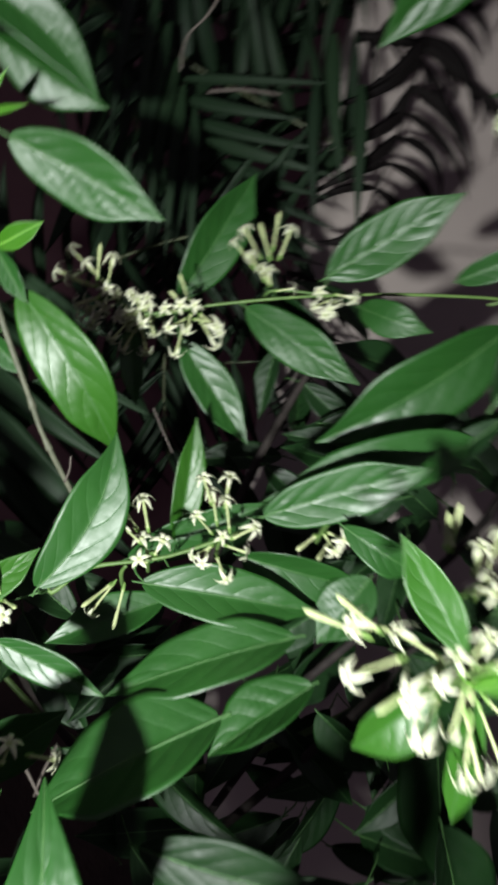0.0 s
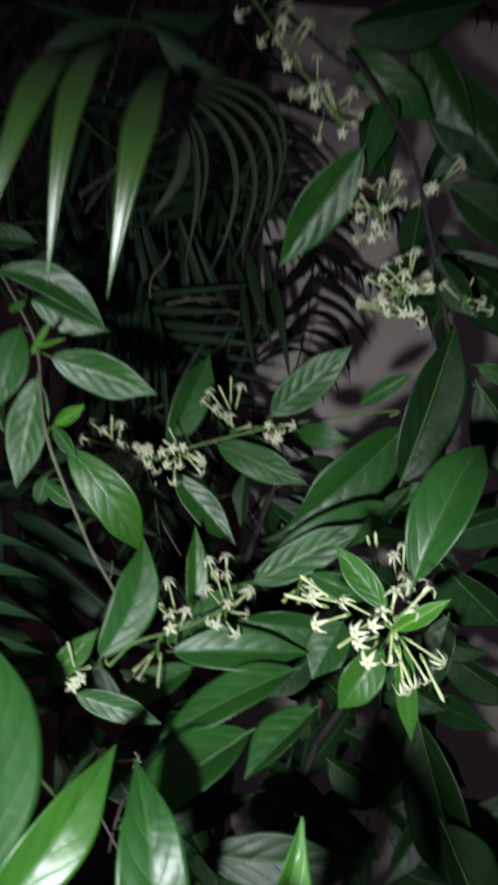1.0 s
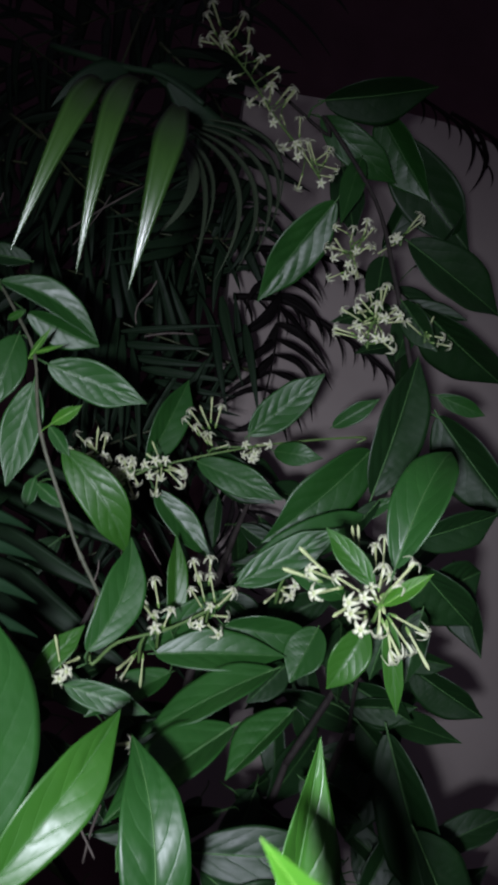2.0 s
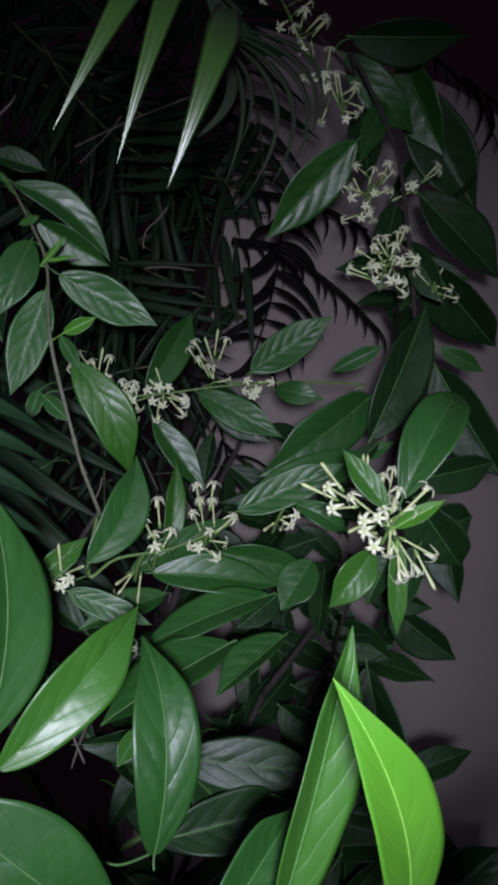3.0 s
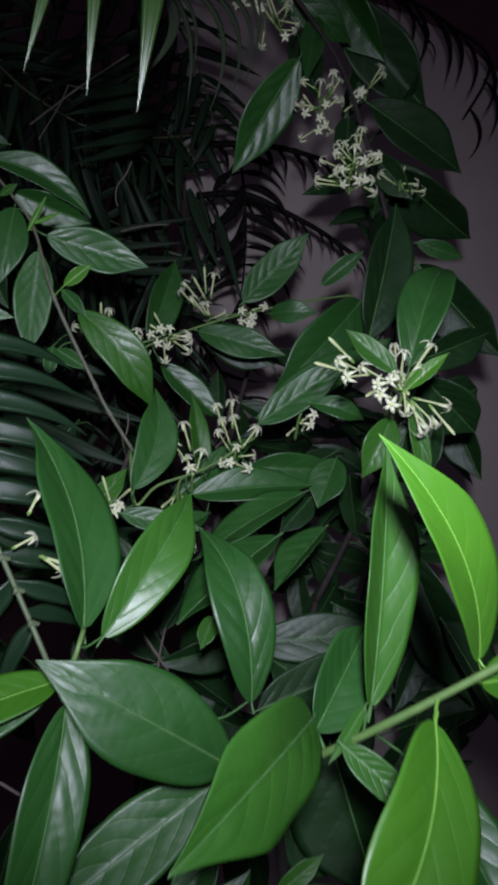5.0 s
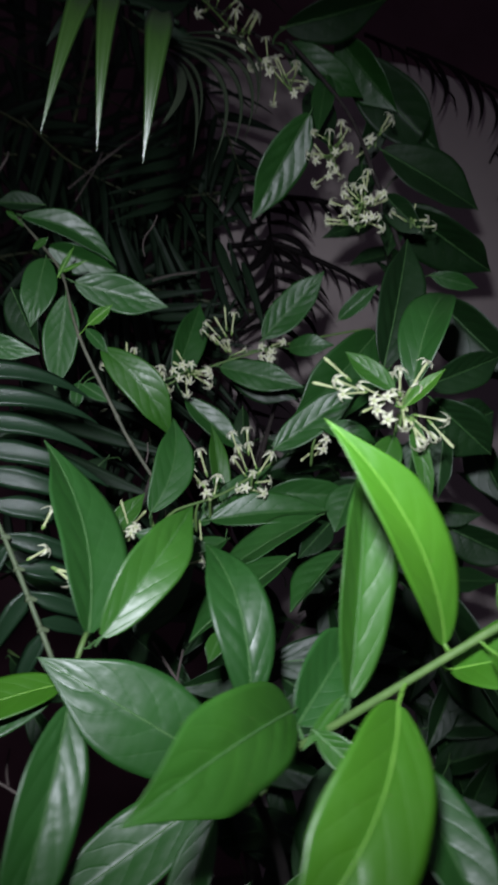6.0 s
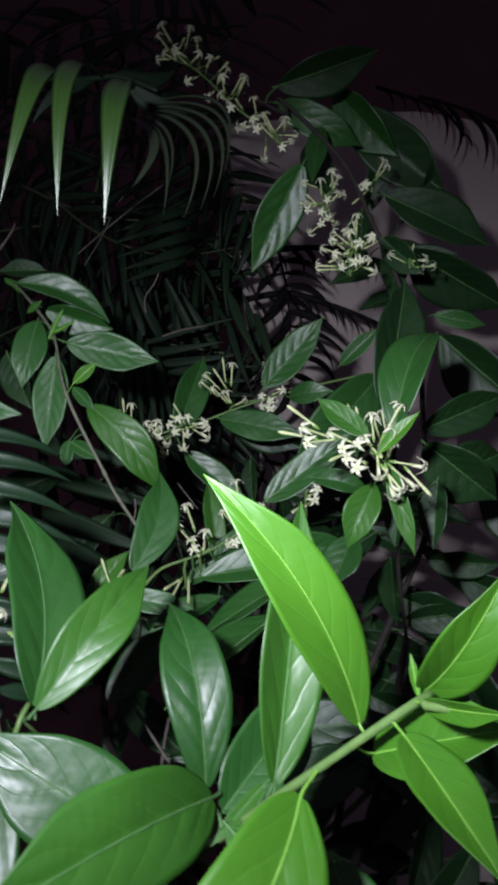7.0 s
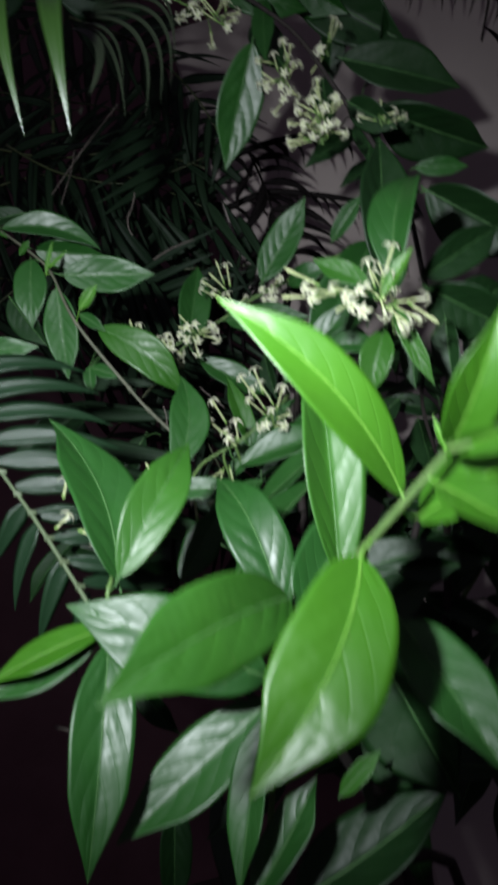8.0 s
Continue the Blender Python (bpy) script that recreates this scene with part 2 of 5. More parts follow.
def panicle(owner, hubs, count, reach, seed):
    """Dense spray: a stalk with short pedicels, a flower or bud at the end of each."""
    rng = random.Random(seed)
    hubs = [Vector(h) for h in hubs]
    bm = bmesh.new()
    tube(bm, hubs, 0.0011, 0.0007, 7)
    ends = []
    for _ in range(count):
        f = rng.uniform(0, len(hubs) - 1)
        k = min(int(f), len(hubs) - 2)
        hub = hubs[k].lerp(hubs[k + 1], f - k)
        way = Vector((rng.uniform(-1, 1), rng.uniform(-1, 0.35), rng.uniform(-1, 0.9))).normalized()
        base = hub + way * reach * rng.uniform(0.2, 0.75)
        tube(bm, [hub, base], 0.0005, 0.0004, 5)
        aim = (way + Vector((rng.uniform(-0.5, 0.5), rng.uniform(-0.6, 0.2), rng.uniform(-0.5, 0.5)))).normalized()
        ends.append((base, base + aim * rng.uniform(0.012, 0.019), rng.random() < 0.16))
    spray = part("flower_stalk", bm, STEM, owner, "thin green stalk set with cream flowers")
    for base, tip, shut in ends:
        (bud if shut else flower)(spray, base, tip)
    return spray


def flower_mesh(kind):
    """Unit flower along +z from 0 to 1 for a 20 mm tube: calyx, slender tube, five bent-back petals."""
    rng = random.Random(40 + kind)
    bm = bmesh.new()
    s = 1 / 0.02
    prof = [(0.0, 0.0004, 2), (0.0015, 0.0009, 2), (0.0035, 0.0010, 2), (0.004, 0.0006, 1), (0.010, 0.00065, 1), (0.016, 0.0008, 1), (0.0188, 0.0011, 1)]
    if kind >= 3:
        prof = prof[:5] + [(0.016, 0.0010, 1), (0.0185, 0.0010, 1), (0.0202, 0.0003, 1)]
    rings = []
    for z, r, _ in prof:
        rings.append([bm.verts.new((r * s * math.cos(a), r * s * math.sin(a), z * s)) for a in [k * math.pi / 4 for k in range(8)]])
    for i in range(len(rings) - 1):
        for k in range(8):
            bm.faces.new((rings[i][k], rings[i][(k + 1) % 8], rings[i + 1][(k + 1) % 8], rings[i + 1][k])).material_index = prof[i + 1][2]
    bm.faces.new(rings[-1]).material_index = 1
    if kind < 3:
        for k in range(5):
            a = 2 * math.pi * k / 5 + rng.uniform(-0.1, 0.1)
            out, side = Vector((math.cos(a), math.sin(a), 0)), Vector((-math.sin(a), math.cos(a), 0))
            back = rng.uniform(0.3, 1.0) + 0.35 * kind
            rows = []
            for d, w, z in ((0.0008, 0.0008, 0.0184), (0.0022, 0.00105, 0.0198), (0.0038, 0.0008, 0.0196 - 0.0012 * back), (0.0052, 0.0002, 0.0186 - 0.0030 * back)):
                c = out * d * s + Vector((0, 0, z * s))
                rows.append([bm.verts.new(c + side * w * s * q + Vector((0, 0, -0.0003 * s * (1 - abs(q))))) for q in (-1, 0, 1)])
            under = [[bm.verts.new(v.co + Vector((0, 0, -0.0003 * s))) for v in row] for row in rows]
            for i in range(3):
                for j in range(2):
                    bm.faces.new((rows[i][j], rows[i + 1][j], rows[i + 1][j + 1], rows[i][j + 1])).material_index = 0
                    bm.faces.new((under[i][j], under[i][j + 1], under[i + 1][j + 1], under[i + 1][j])).material_index = 0
                for j, flip in ((0, 1), (2, -1)):
                    q = (rows[i][j], under[i][j], under[i + 1][j], rows[i + 1][j])
                    bm.faces.new(q[::flip]).material_index = 0
            bm.faces.new((rows[3][0], under[3][0], under[3][1], rows[3][1])).material_index = 0
            bm.faces.new((rows[3][1], under[3][1], under[3][2], rows[3][2])).material_index = 0
    bm.normal_update()
    me = bpy.data.meshes.new("flower")
    bm.to_mesh(me)
    bm.free()
    for mat in (PETAL, TUBE, CALYX):
        me.materials.append(mat)
    for poly in me.polygons:
        poly.use_smooth = True
    return me


FLOWERS = [flower_mesh(k) for k in range(5)]
flower_rng = random.Random(5)


def flower(owner, base, tip, kinds=(0, 1, 2), name="flower"):
    base, tip = Vector(base), Vector(tip)
    d = tip - base
    m = d.to_track_quat("Z", "Y").to_matrix().to_4x4() @ pose(0, 0, 0, 0, 0, flower_rng.uniform(0, 72))
    k = 0.02 * flower_rng.uniform(0.82, 1.08)
    return share(name, FLOWERS[flower_rng.choice(kinds)], owner, Matrix.Translation(base) @ m @ Matrix.Diagonal((k, k, d.length, 1)))


def bud(owner, base, tip):
    return flower(owner, base, tip, (3, 4), "flower_bud")


def blade_mesh(name, mat, bow, bend, slim, lance=False):
    """Palm leaflet of unit length and width along +x, folded along the middle."""
    bm = bmesh.new()
    n = 28 if lance else 14
    rows = []
    for i in range(n + 1):
        u = i / n
        h = 0.5 * (min(1.0, 0.35 + u * 3.5) if u < 0.2 else 1.0) * max(0.02, (1 - u ** slim))
        if lance:
            h = 0.5 * max(0.02, min(1, 0.22 + 1.4 * u) * (1 - max(0.0, (u - 0.5) / 0.5) ** 1.35))
        c = Vector((u, bend * 4 * u * (1 - u), bow * 4 * u * (1 - u)))
        if lance:
            c.z = bow * (math.sin(math.pi / 2 * u / 0.6) if u < 0.6 else 1 - ((u - 0.6) / 0.4) ** 1.6)
        rows.append([c + Vector((0, h * q, 0)) + Vector((0, 0, 0.012 * (abs(q) * 2 - 1) * h * 2)) for q in (-1, -0.5, 0, 0.5, 1)])
    top = [[bm.verts.new(p) for p in row] for row in rows]
    low = [[bm.verts.new(p - Vector((0, 0, 0.004))) for p in row] for row in rows]
    for i in range(n):
        for j in range(4):
            bm.faces.new((top[i][j], top[i + 1][j], top[i + 1][j + 1], top[i][j + 1]))
            bm.faces.new((low[i][j], low[i][j + 1], low[i + 1][j + 1], low[i + 1][j]))
        bm.faces.new((top[i][0], low[i][0], low[i + 1][0], top[i + 1][0]))
        bm.faces.new((top[i][4], top[i + 1][4], low[i + 1][4], low[i][4]))
    bm.normal_update()
    me = bpy.data.meshes.new(name)
    bm.to_mesh(me)
    bm.free()
    me.materials.append(mat)
    for poly in me.polygons:
        poly.use_smooth = True
    return me


def blade(owner, base, tip, face, width, bow=0.06, bend=0.0, mat=None):
    turn, at, length = leaf_frame(base, tip, face)
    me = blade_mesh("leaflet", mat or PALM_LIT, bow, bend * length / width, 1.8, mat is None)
    return share("leaflet", me, owner, Matrix.Translation(at) @ turn @ Matrix.Diagonal((length, width, length, 1)))


PALM_BLADES = {"palm": [blade_mesh("leaflet", PALM_SHADE, b, 0.0, s) for b, s in ((0.05, 2.0), (0.09, 2.6), (0.13, 1.7))],
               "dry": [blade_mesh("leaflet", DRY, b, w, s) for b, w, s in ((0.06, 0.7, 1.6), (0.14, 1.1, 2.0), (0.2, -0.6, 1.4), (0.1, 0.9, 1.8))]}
frond_rng = random.Random(23)


def frond(label, pts, count, length, width, angle, droop, mat, one_side=False):
    """Feather-leaved palm frond: a bent rachis with leaflets in pairs."""
    owner = plant("palm_frond", label, "palm frond", "palm fronds behind the shrub")
    pts = [Vector(p) for p in pts]
    r0 = 0.0034 if "hooked" in label else 0.0020
    stem(owner, pts, r0, r0 * 0.45, RACHIS if mat == "palm" else DRY, "rachis")
    total = len(pts) - 1
    for i in range(count):
        f = (i + 0.5) / count * total
        k = min(int(f), total - 1)
        p = pts[k].lerp(pts[k + 1], f - k)
        d = (pts[k + 1] - pts[k]).normalized()
        view = Vector((0.12, 1, 0.05)).normalized()
        across = d.cross(view).normalized()
        for sgn in (1,) if one_side else (1, -1):
            a = radians(angle + frond_rng.uniform(-9, 9))
            g = d * math.cos(a) + across * sgn * math.sin(a) + view * frond_rng.uniform(-0.25, 0.2) + Vector((0, 0, -droop))
            g.normalize()
            size = length * (0.55 + 0.45 * math.sin(math.pi * (0.15 + 0.8 * i / count))) * frond_rng.uniform(0.85, 1.12)
            face = -view + Vector((frond_rng.uniform(-0.5, 0.5), 0, frond_rng.uniform(-0.2, 0.6)))
            turn, at, _ = leaf_frame(p, p + g, face)
            share("leaflet", frond_rng.choice(PALM_BLADES[mat]), owner, Matrix.Translation(p) @ turn @ Matrix.Diagonal((size, width * frond_rng.uniform(0.8, 1.2), size, 1)))
    return owner


comb_rng = random.Random(31)


def comb_frond(pts, thick, count, length, width, hook, lean):
    """Dead frond in silhouette colour: a stout dark rachis with hooked leaflets hanging in a row from it."""
    owner = plant("palm_frond", "dead palm frond darkened to a silhouette, with hooked hanging leaflets", "palm frond", "palm fronds behind the shrub")
    pts = [Vector(p) for p in pts]
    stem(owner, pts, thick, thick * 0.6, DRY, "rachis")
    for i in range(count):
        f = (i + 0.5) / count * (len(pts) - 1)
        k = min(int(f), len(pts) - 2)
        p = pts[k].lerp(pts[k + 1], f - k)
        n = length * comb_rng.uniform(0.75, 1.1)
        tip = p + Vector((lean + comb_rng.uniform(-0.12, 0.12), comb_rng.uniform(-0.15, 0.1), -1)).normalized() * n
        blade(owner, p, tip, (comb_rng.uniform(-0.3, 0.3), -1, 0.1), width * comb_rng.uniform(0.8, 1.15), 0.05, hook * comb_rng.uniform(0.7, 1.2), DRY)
    return owner


# ---- setting ----
def slab(name, x0, x1, y0, y1, z0, z1, mat, label, category):
    bm = bmesh.new()
    bmesh.ops.create_cube(bm, size=1)
    bmesh.ops.scale(bm, vec=(x1 - x0, y1 - y0, z1 - z0), verts=bm.verts)
    bmesh.ops.translate(bm, vec=((x0 + x1) / 2, (y0 + y1) / 2, (z0 + z1) / 2), verts=bm.verts)
    ob = part(name, bm, mat, None)
    for poly in ob.data.polygons:
        poly.use_smooth = False
    return tagged(ob, label, category, "", "structure")


def wall_with_round_corner(x0, x1, y0, y1, top, radius):
    """Free-standing wall whose upper right corner is rounded off."""
    bm = bmesh.new()
    line = [(x0, 0.0), (x1, 0.0)] + [(x1 - radius + radius * math.cos(a), top - radius + radius * math.sin(a)) for a in [k * math.pi / 20 for k in range(11)]] + [(x0, top)]
    near = [bm.verts.new((x, y0, z)) for x, z in line]
    far = [bm.verts.new((x, y1, z)) for x, z in line]
    bm.faces.new(near), bm.faces.new(far[::-1])
    for i in range(len(line)):
        k = (i + 1) % len(line)
        bm.faces.new((near[k], near[i], far[i], far[k]))
    ob = part("wall_back", bm, PLASTER, None)
    for poly in ob.data.polygons:
        poly.use_smooth = False
    return tagged(ob, "mauve-grey plastered garden wall with a rounded top corner", "wall", "", "structure")


wall_with_round_corner(0.14, 0.82, 0.85, 1.05, 2.10, 0.4)
slab("wall_far", -8, 8, 2.6, 2.8, 0, 8.0, MAROON, "dark maroon painted boundary wall in deep shade", "wall")
slab("ground", -60, 60, -60, 60, -0.2, 0.0, SOIL, "dark bare garden soil under the shrub", "ground")

# ---- flowering shrub ----
front = plant("jasmine_shoot", "lime-green leafy young shoot of night jasmine", "shrub branch", "night jasmine branches")
stem(front, [(0.0765, 0.1650, 1.1920), (0.0908, 0.1450, 1.2054), (0.1101, 0.1250, 1.2212), (0.1470, 0.0990, 1.2468), (0.1467, 0.0900, 1.2472), (0.1583, 0.0780, 1.2462)], 0.0014, 0.0010)
leaf(front, (0.1343, 0.1125, 1.2398), (0.0990, 0.0900, 1.3065), (0.2587, -0.9485, -0.1830), 0.0183, joint=(0.1347, 0.1077, 1.2383), bend=-0.06, bow=0.09, young=1.00, fold=0.20)
leaf(front, (0.1106, 0.1414, 1.2198), (0.1293, 0.1550, 1.3074), (0.3726, -0.9258, 0.0642), 0.0235, joint=(0.1037, 0.1317, 1.2160), bend=0.0, bow=0.04, young=0.50, fold=0.3)
leaf(front, (0.1168, 0.1080, 1.2265), (0.0731, 0.0750, 1.1849), (0.2462, -0.8684, 0.4304), 0.0286, joint=(0.1224, 0.1163, 1.2298), bend=0.073, bow=0.09, young=0.80, fold=0.14)
leaf(front, (0.0917, 0.1460, 1.2175), (0.0400, 0.0850, 1.2114), (0.7065, -0.6308, 0.3209), 0.0289, joint=(0.0940, 0.1417, 1.2081), bend=-0.028, bow=0.08, young=0.30, fold=0.14)
leaf(front, (0.1250, 0.1360, 1.2011), (0.1344, 0.1000, 1.1636), (0.1250, -0.6999, 0.7032), 0.0219, joint=(0.1053, 0.1300, 1.2173))
leaf(front, (0.1495, 0.1027, 1.2481), (0.1661, 0.0750, 1.2768), (-0.3769, -0.7658, -0.5211), 0.0135, joint=(0.1470, 0.0990, 1.2468), bow=0.16, young=1.00)
leaf(front, (0.1462, 0.0951, 1.2472), (0.1582, 0.0700, 1.2474), (-0.8729, -0.4198, -0.2486), 0.0057, joint=(0.1469, 0.0953, 1.2470), young=1.00)
leaf(front, (0.1374, 0.1180, 1.2318), (0.1671, 0.0850, 1.2416), (-0.7076, -0.4839, 0.5150), 0.0196, joint=(0.1316, 0.1098, 1.2361), young=0.80)
leaf(front, (0.1426, 0.1000, 1.2397), (0.1489, 0.0600, 1.2214), (-0.2299, -0.4346, 0.8708), 0.0125, joint=(0.1408, 0.1033, 1.2425), young=0.80)
leaf(front, (0.1477, 0.1000, 1.2475), (0.1472, 0.1000, 1.2579), (-0.3435, -0.9390, -0.0161), 0.0023, joint=(0.1470, 0.0990, 1.2468), young=1.00)
leaf(front, (0.0960, 0.1300, 1.2146), (0.1157, 0.1200, 1.1959), (-0.1679, -0.9320, 0.3213), 0.0099, joint=(0.1004, 0.1350, 1.2133), young=0.40)
leaf(front, (0.1083, 0.1400, 1.2217), (0.0912, 0.1300, 1.2094), (0.1050, -0.8388, 0.5343), 0.0043, joint=(0.1037, 0.1317, 1.2160), young=0.30)
leaf(front, (0.0936, 0.1500, 1.2116), (0.1261, 0.1800, 1.2386), (0.3882, -0.8120, 0.4358), 0.0245, joint=(0.0924, 0.1433, 1.2068))
stem(front, [(0.0765, 0.1650, 1.1920), (0.1000, 0.2600, 1.0800), (0.1100, 0.5000, 0.7600)], 0.0016, 0.0040, BARK)

low = plant("jasmine_branch", "leafy lower branch with large glossy green leaves", "shrub branch", "night jasmine branches")
stem(low, [(0.0333, 0.2350, 1.0717), (0.0648, 0.2350, 1.1652), (0.0544, 0.2250, 1.2026), (0.0265, 0.2150, 1.2149), (0.0052, 0.2080, 1.2145), (0.0118, 0.2000, 1.2342), (0.0145, 0.2050, 1.2421)], 0.0016, 0.0010)
leaf(low, (0.1193, 0.2200, 1.1759), (0.1332, 0.2100, 1.1125), (-0.6463, -0.7628, -0.0212), 0.0497, in_shade=True)
leaf(low, (0.0752, 0.2700, 1.2293), (0.0665, 0.2600, 1.2153), (0.0632, -0.8307, 0.5531), 0.0101, young=0.50)
leaf(low, (0.0227, 0.1889, 1.2414), (0.0629, 0.2250, 1.2947), (0.3990, -0.8704, 0.2886), 0.0231, joint=(0.0127, 0.2017, 1.2369), bow=0.13, young=0.35, fold=0.22)
leaf(low, (0.0138, 0.2150, 1.2397), (-0.0123, 0.2532, 1.3361), (0.6927, -0.5864, 0.4199), 0.0392, joint=(0.0145, 0.2050, 1.2421), bend=-0.084, young=0.15, fold=0.20)
leaf(low, (0.0834, 0.2150, 1.2012), (0.0680, 0.2507, 1.2771), (0.1568, -0.8811, 0.4462), 0.0285, joint=(0.0562, 0.2267, 1.1963), bend=-0.035, bow=0.21, fold=0.12)
leaf(low, (0.0704, 0.2000, 1.1827), (-0.0016, 0.1864, 1.2367), (0.3025, -0.9384, 0.1669), 0.0362, joint=(0.0587, 0.2292, 1.1870), bow=0.07, fold=0.1)
leaf(low, (0.0038, 0.2100, 1.2218), (-0.0439, 0.1900, 1.2139), (0.1127, -0.5873, 0.8015), 0.0216, joint=(0.0069, 0.2060, 1.2194), young=0.80, fold=0.10)
leaf(low, (0.0005, 0.2100, 1.2194), (-0.0521, 0.1914, 1.2087), (0.2506, -0.9055, 0.3423), 0.0202, joint=(0.0058, 0.2073, 1.2161), bow=-0.02, fold=0.22)
leaf(low, (0.0073, 0.2000, 1.2154), (-0.0122, 0.1700, 1.1371), (0.4776, -0.8536, 0.2081), 0.0262, joint=(0.0063, 0.2067, 1.2178), bow=0.08, fold=0.20)
leaf(low, (0.0661, 0.2200, 1.1690), (-0.0085, 0.1944, 1.1378), (0.0830, -0.8585, 0.5060), 0.0297, joint=(0.0631, 0.2333, 1.1714), bow=-0.02, fold=0.22)
leaf(low, (0.0647, 0.2000, 1.1678), (0.0391, 0.1800, 1.1134), (-0.3784, -0.7966, 0.4714), 0.0176, joint=(0.0622, 0.2325, 1.1745))
leaf(low, (0.0420, 0.1900, 1.1070), (0.0779, 0.2094, 1.1362), (-0.2682, -0.6171, 0.7398), 0.0214, bow=-0.02, fold=0.22)
leaf(low, (0.0512, 0.2200, 1.0855), (0.1316, 0.2291, 1.1085), (-0.1764, -0.5329, 0.8276), 0.0370, joint=(0.0386, 0.2350, 1.0873), in_shade=True, bow=-0.02, fold=0.22)
leaf(low, (0.0855, 0.2000, 1.1299), (0.1074, 0.2000, 1.1425), (-0.2178, -0.9006, 0.3762), 0.0079, young=0.40)
leaf(low, (0.0269, 0.2900, 1.2294), (0.0631, 0.2950, 1.2664), (-0.0017, -0.9908, 0.1356), 0.0217, bow=-0.02, fold=0.08)
leaf(low, (0.1001, 0.3000, 1.2053), (0.1841, 0.2913, 1.2057), (-0.0986, -0.9366, 0.3363), 0.0272, bow=0.04, fold=0.08, in_shade=True)
leaf(low, (0.0975, 0.2800, 1.1749), (0.1701, 0.2900, 1.1903), (0.0238, -0.8861, 0.4629), 0.0284, in_shade=True)
leaf(low, (0.1463, 0.2700, 1.2022), (0.1787, 0.2700, 1.1957), (-0.0495, -0.9679, -0.2463), 0.0158, in_shade=True)
leaf(low, (0.1020, 0.2400, 1.1400), (0.1353, 0.2400, 1.1152), (-0.1195, -0.9799, -0.1600), 0.0371, in_shade=True)
leaf(low, (0.1395, 0.3000, 1.1743), (0.1086, 0.3000, 1.1973), (0.1770, -0.9548, 0.2387), 0.0352, in_shade=True)
# four darkened leaves added where the front leaves' shadow falls
leaf(low, (0.2467, 0.4000, 1.2389), (0.2859, 0.3900, 1.1183), (-0.5000, -0.8000, -0.3000), 0.0441, in_shade=True)
leaf(low, (0.2521, 0.3600, 1.1907), (0.2842, 0.3500, 1.1185), (0.3000, -0.8000, 0.5000), 0.0418, in_shade=True)
leaf(low, (0.3333, 0.4200, 1.0626), (0.3803, 0.4100, 1.1104), (0.2000, -0.7000, 0.7000), 0.0392, in_shade=True)
leaf(low, (0.2117, 0.4600, 1.2041), (0.2706, 0.4500, 1.1779), (-0.2000, -0.8000, 0.5000), 0.0395, in_shade=True)
stem(low, [(0.0333, 0.2350, 1.0717), (0.1300, 0.3400, 1.0200), (0.1100, 0.5000, 0.8000)], 0.0026, 0.0040, BARK)

mid = plant("jasmine_branch", "green branch with small cream flower clusters", "shrub branch", "night jasmine branches")
stem(mid, [(0.0366, 0.3600, 1.3256), (0.0378, 0.3380, 1.2898), (0.0530, 0.3450, 1.3009), (0.0861, 0.3520, 1.3108), (0.1243, 0.3600, 1.3316)], 0.0012, 0.0008)
leaf(mid, (0.0755, 0.3550, 1.2935), (0.1611, 0.3600, 1.2944), (0.0448, -0.8608, 0.5070), 0.0265, joint=(0.0723, 0.3491, 1.3066), bow=0.06)
leaf(mid, (0.1187, 0.3700, 1.3102), (0.1863, 0.3750, 1.3046), (0.0624, -0.9895, -0.1305), 0.0242, joint=(0.1116, 0.3573, 1.3246))
leaf(mid, (0.0632, 0.3850, 1.2896), (0.1306, 0.3900, 1.3348), (-0.0658, -0.9763, 0.2064), 0.0194)
leaf(mid, (0.0872, 0.3700, 1.2795), (0.0368, 0.3500, 1.2556), (-0.0160, -0.7508, 0.6603), 0.0212, joint=(0.0834, 0.3514, 1.3099))
leaf(mid, (0.0296, 0.3000, 1.2856), (0.0756, 0.2976, 1.2731), (-0.0096, -0.9880, 0.1543), 0.0145, bow=-0.02, fold=0.2)
leaf(mid, (0.1496, 0.3400, 1.2906), (0.0725, 0.3250, 1.2531), (-0.3074, -0.4775, 0.8231), 0.0310, fold=0.20)
leaf(mid, (0.1638, 0.3450, 1.2659), (0.1223, 0.3300, 1.2293), (-0.5481, -0.3439, 0.7624), 0.0311)
leaf(mid, (0.1222, 0.3100, 1.2654), (0.0571, 0.2900, 1.2224), (-0.4350, -0.3592, 0.8257), 0.0450, fold=0.20)
leaf(mid, (0.0085, 0.3200, 1.2830), (0.0340, 0.3300, 1.3124), (0.1324, -0.9677, 0.2145), 0.0138, joint=(0.0378, 0.3380, 1.2898), young=0.30)
leaf(mid, (0.0375, 0.3213, 1.2986), (0.0544, 0.3445, 1.3644), (0.3182, -0.9167, 0.2415), 0.0265, joint=(0.0378, 0.3380, 1.2898), bend=-0.094, bow=0.06, fold=0.22)
leaf(mid, (0.0082, 0.3379, 1.4146), (0.0526, 0.3577, 1.3524), (0.1705, -0.9676, -0.1861), 0.0267, bend=0.065, bow=0.13, young=0.25, fold=0.20)
leaf(mid, (0.0865, 0.3850, 1.3028), (0.0831, 0.3950, 1.3684), (0.3999, -0.9028, 0.1584), 0.0163, joint=(0.0893, 0.3527, 1.3125), young=0.20)
leaf(mid, (0.2158, 0.3700, 1.3894), (0.1228, 0.3600, 1.3431), (-0.0973, -0.9146, 0.3926), 0.0275)
leaf(mid, (0.1233, 0.3500, 1.3392), (0.1875, 0.3377, 1.3797), (-0.2114, -0.9766, 0.0385), 0.0237, joint=(0.1243, 0.3600, 1.3316), bow=-0.02, fold=0.22)
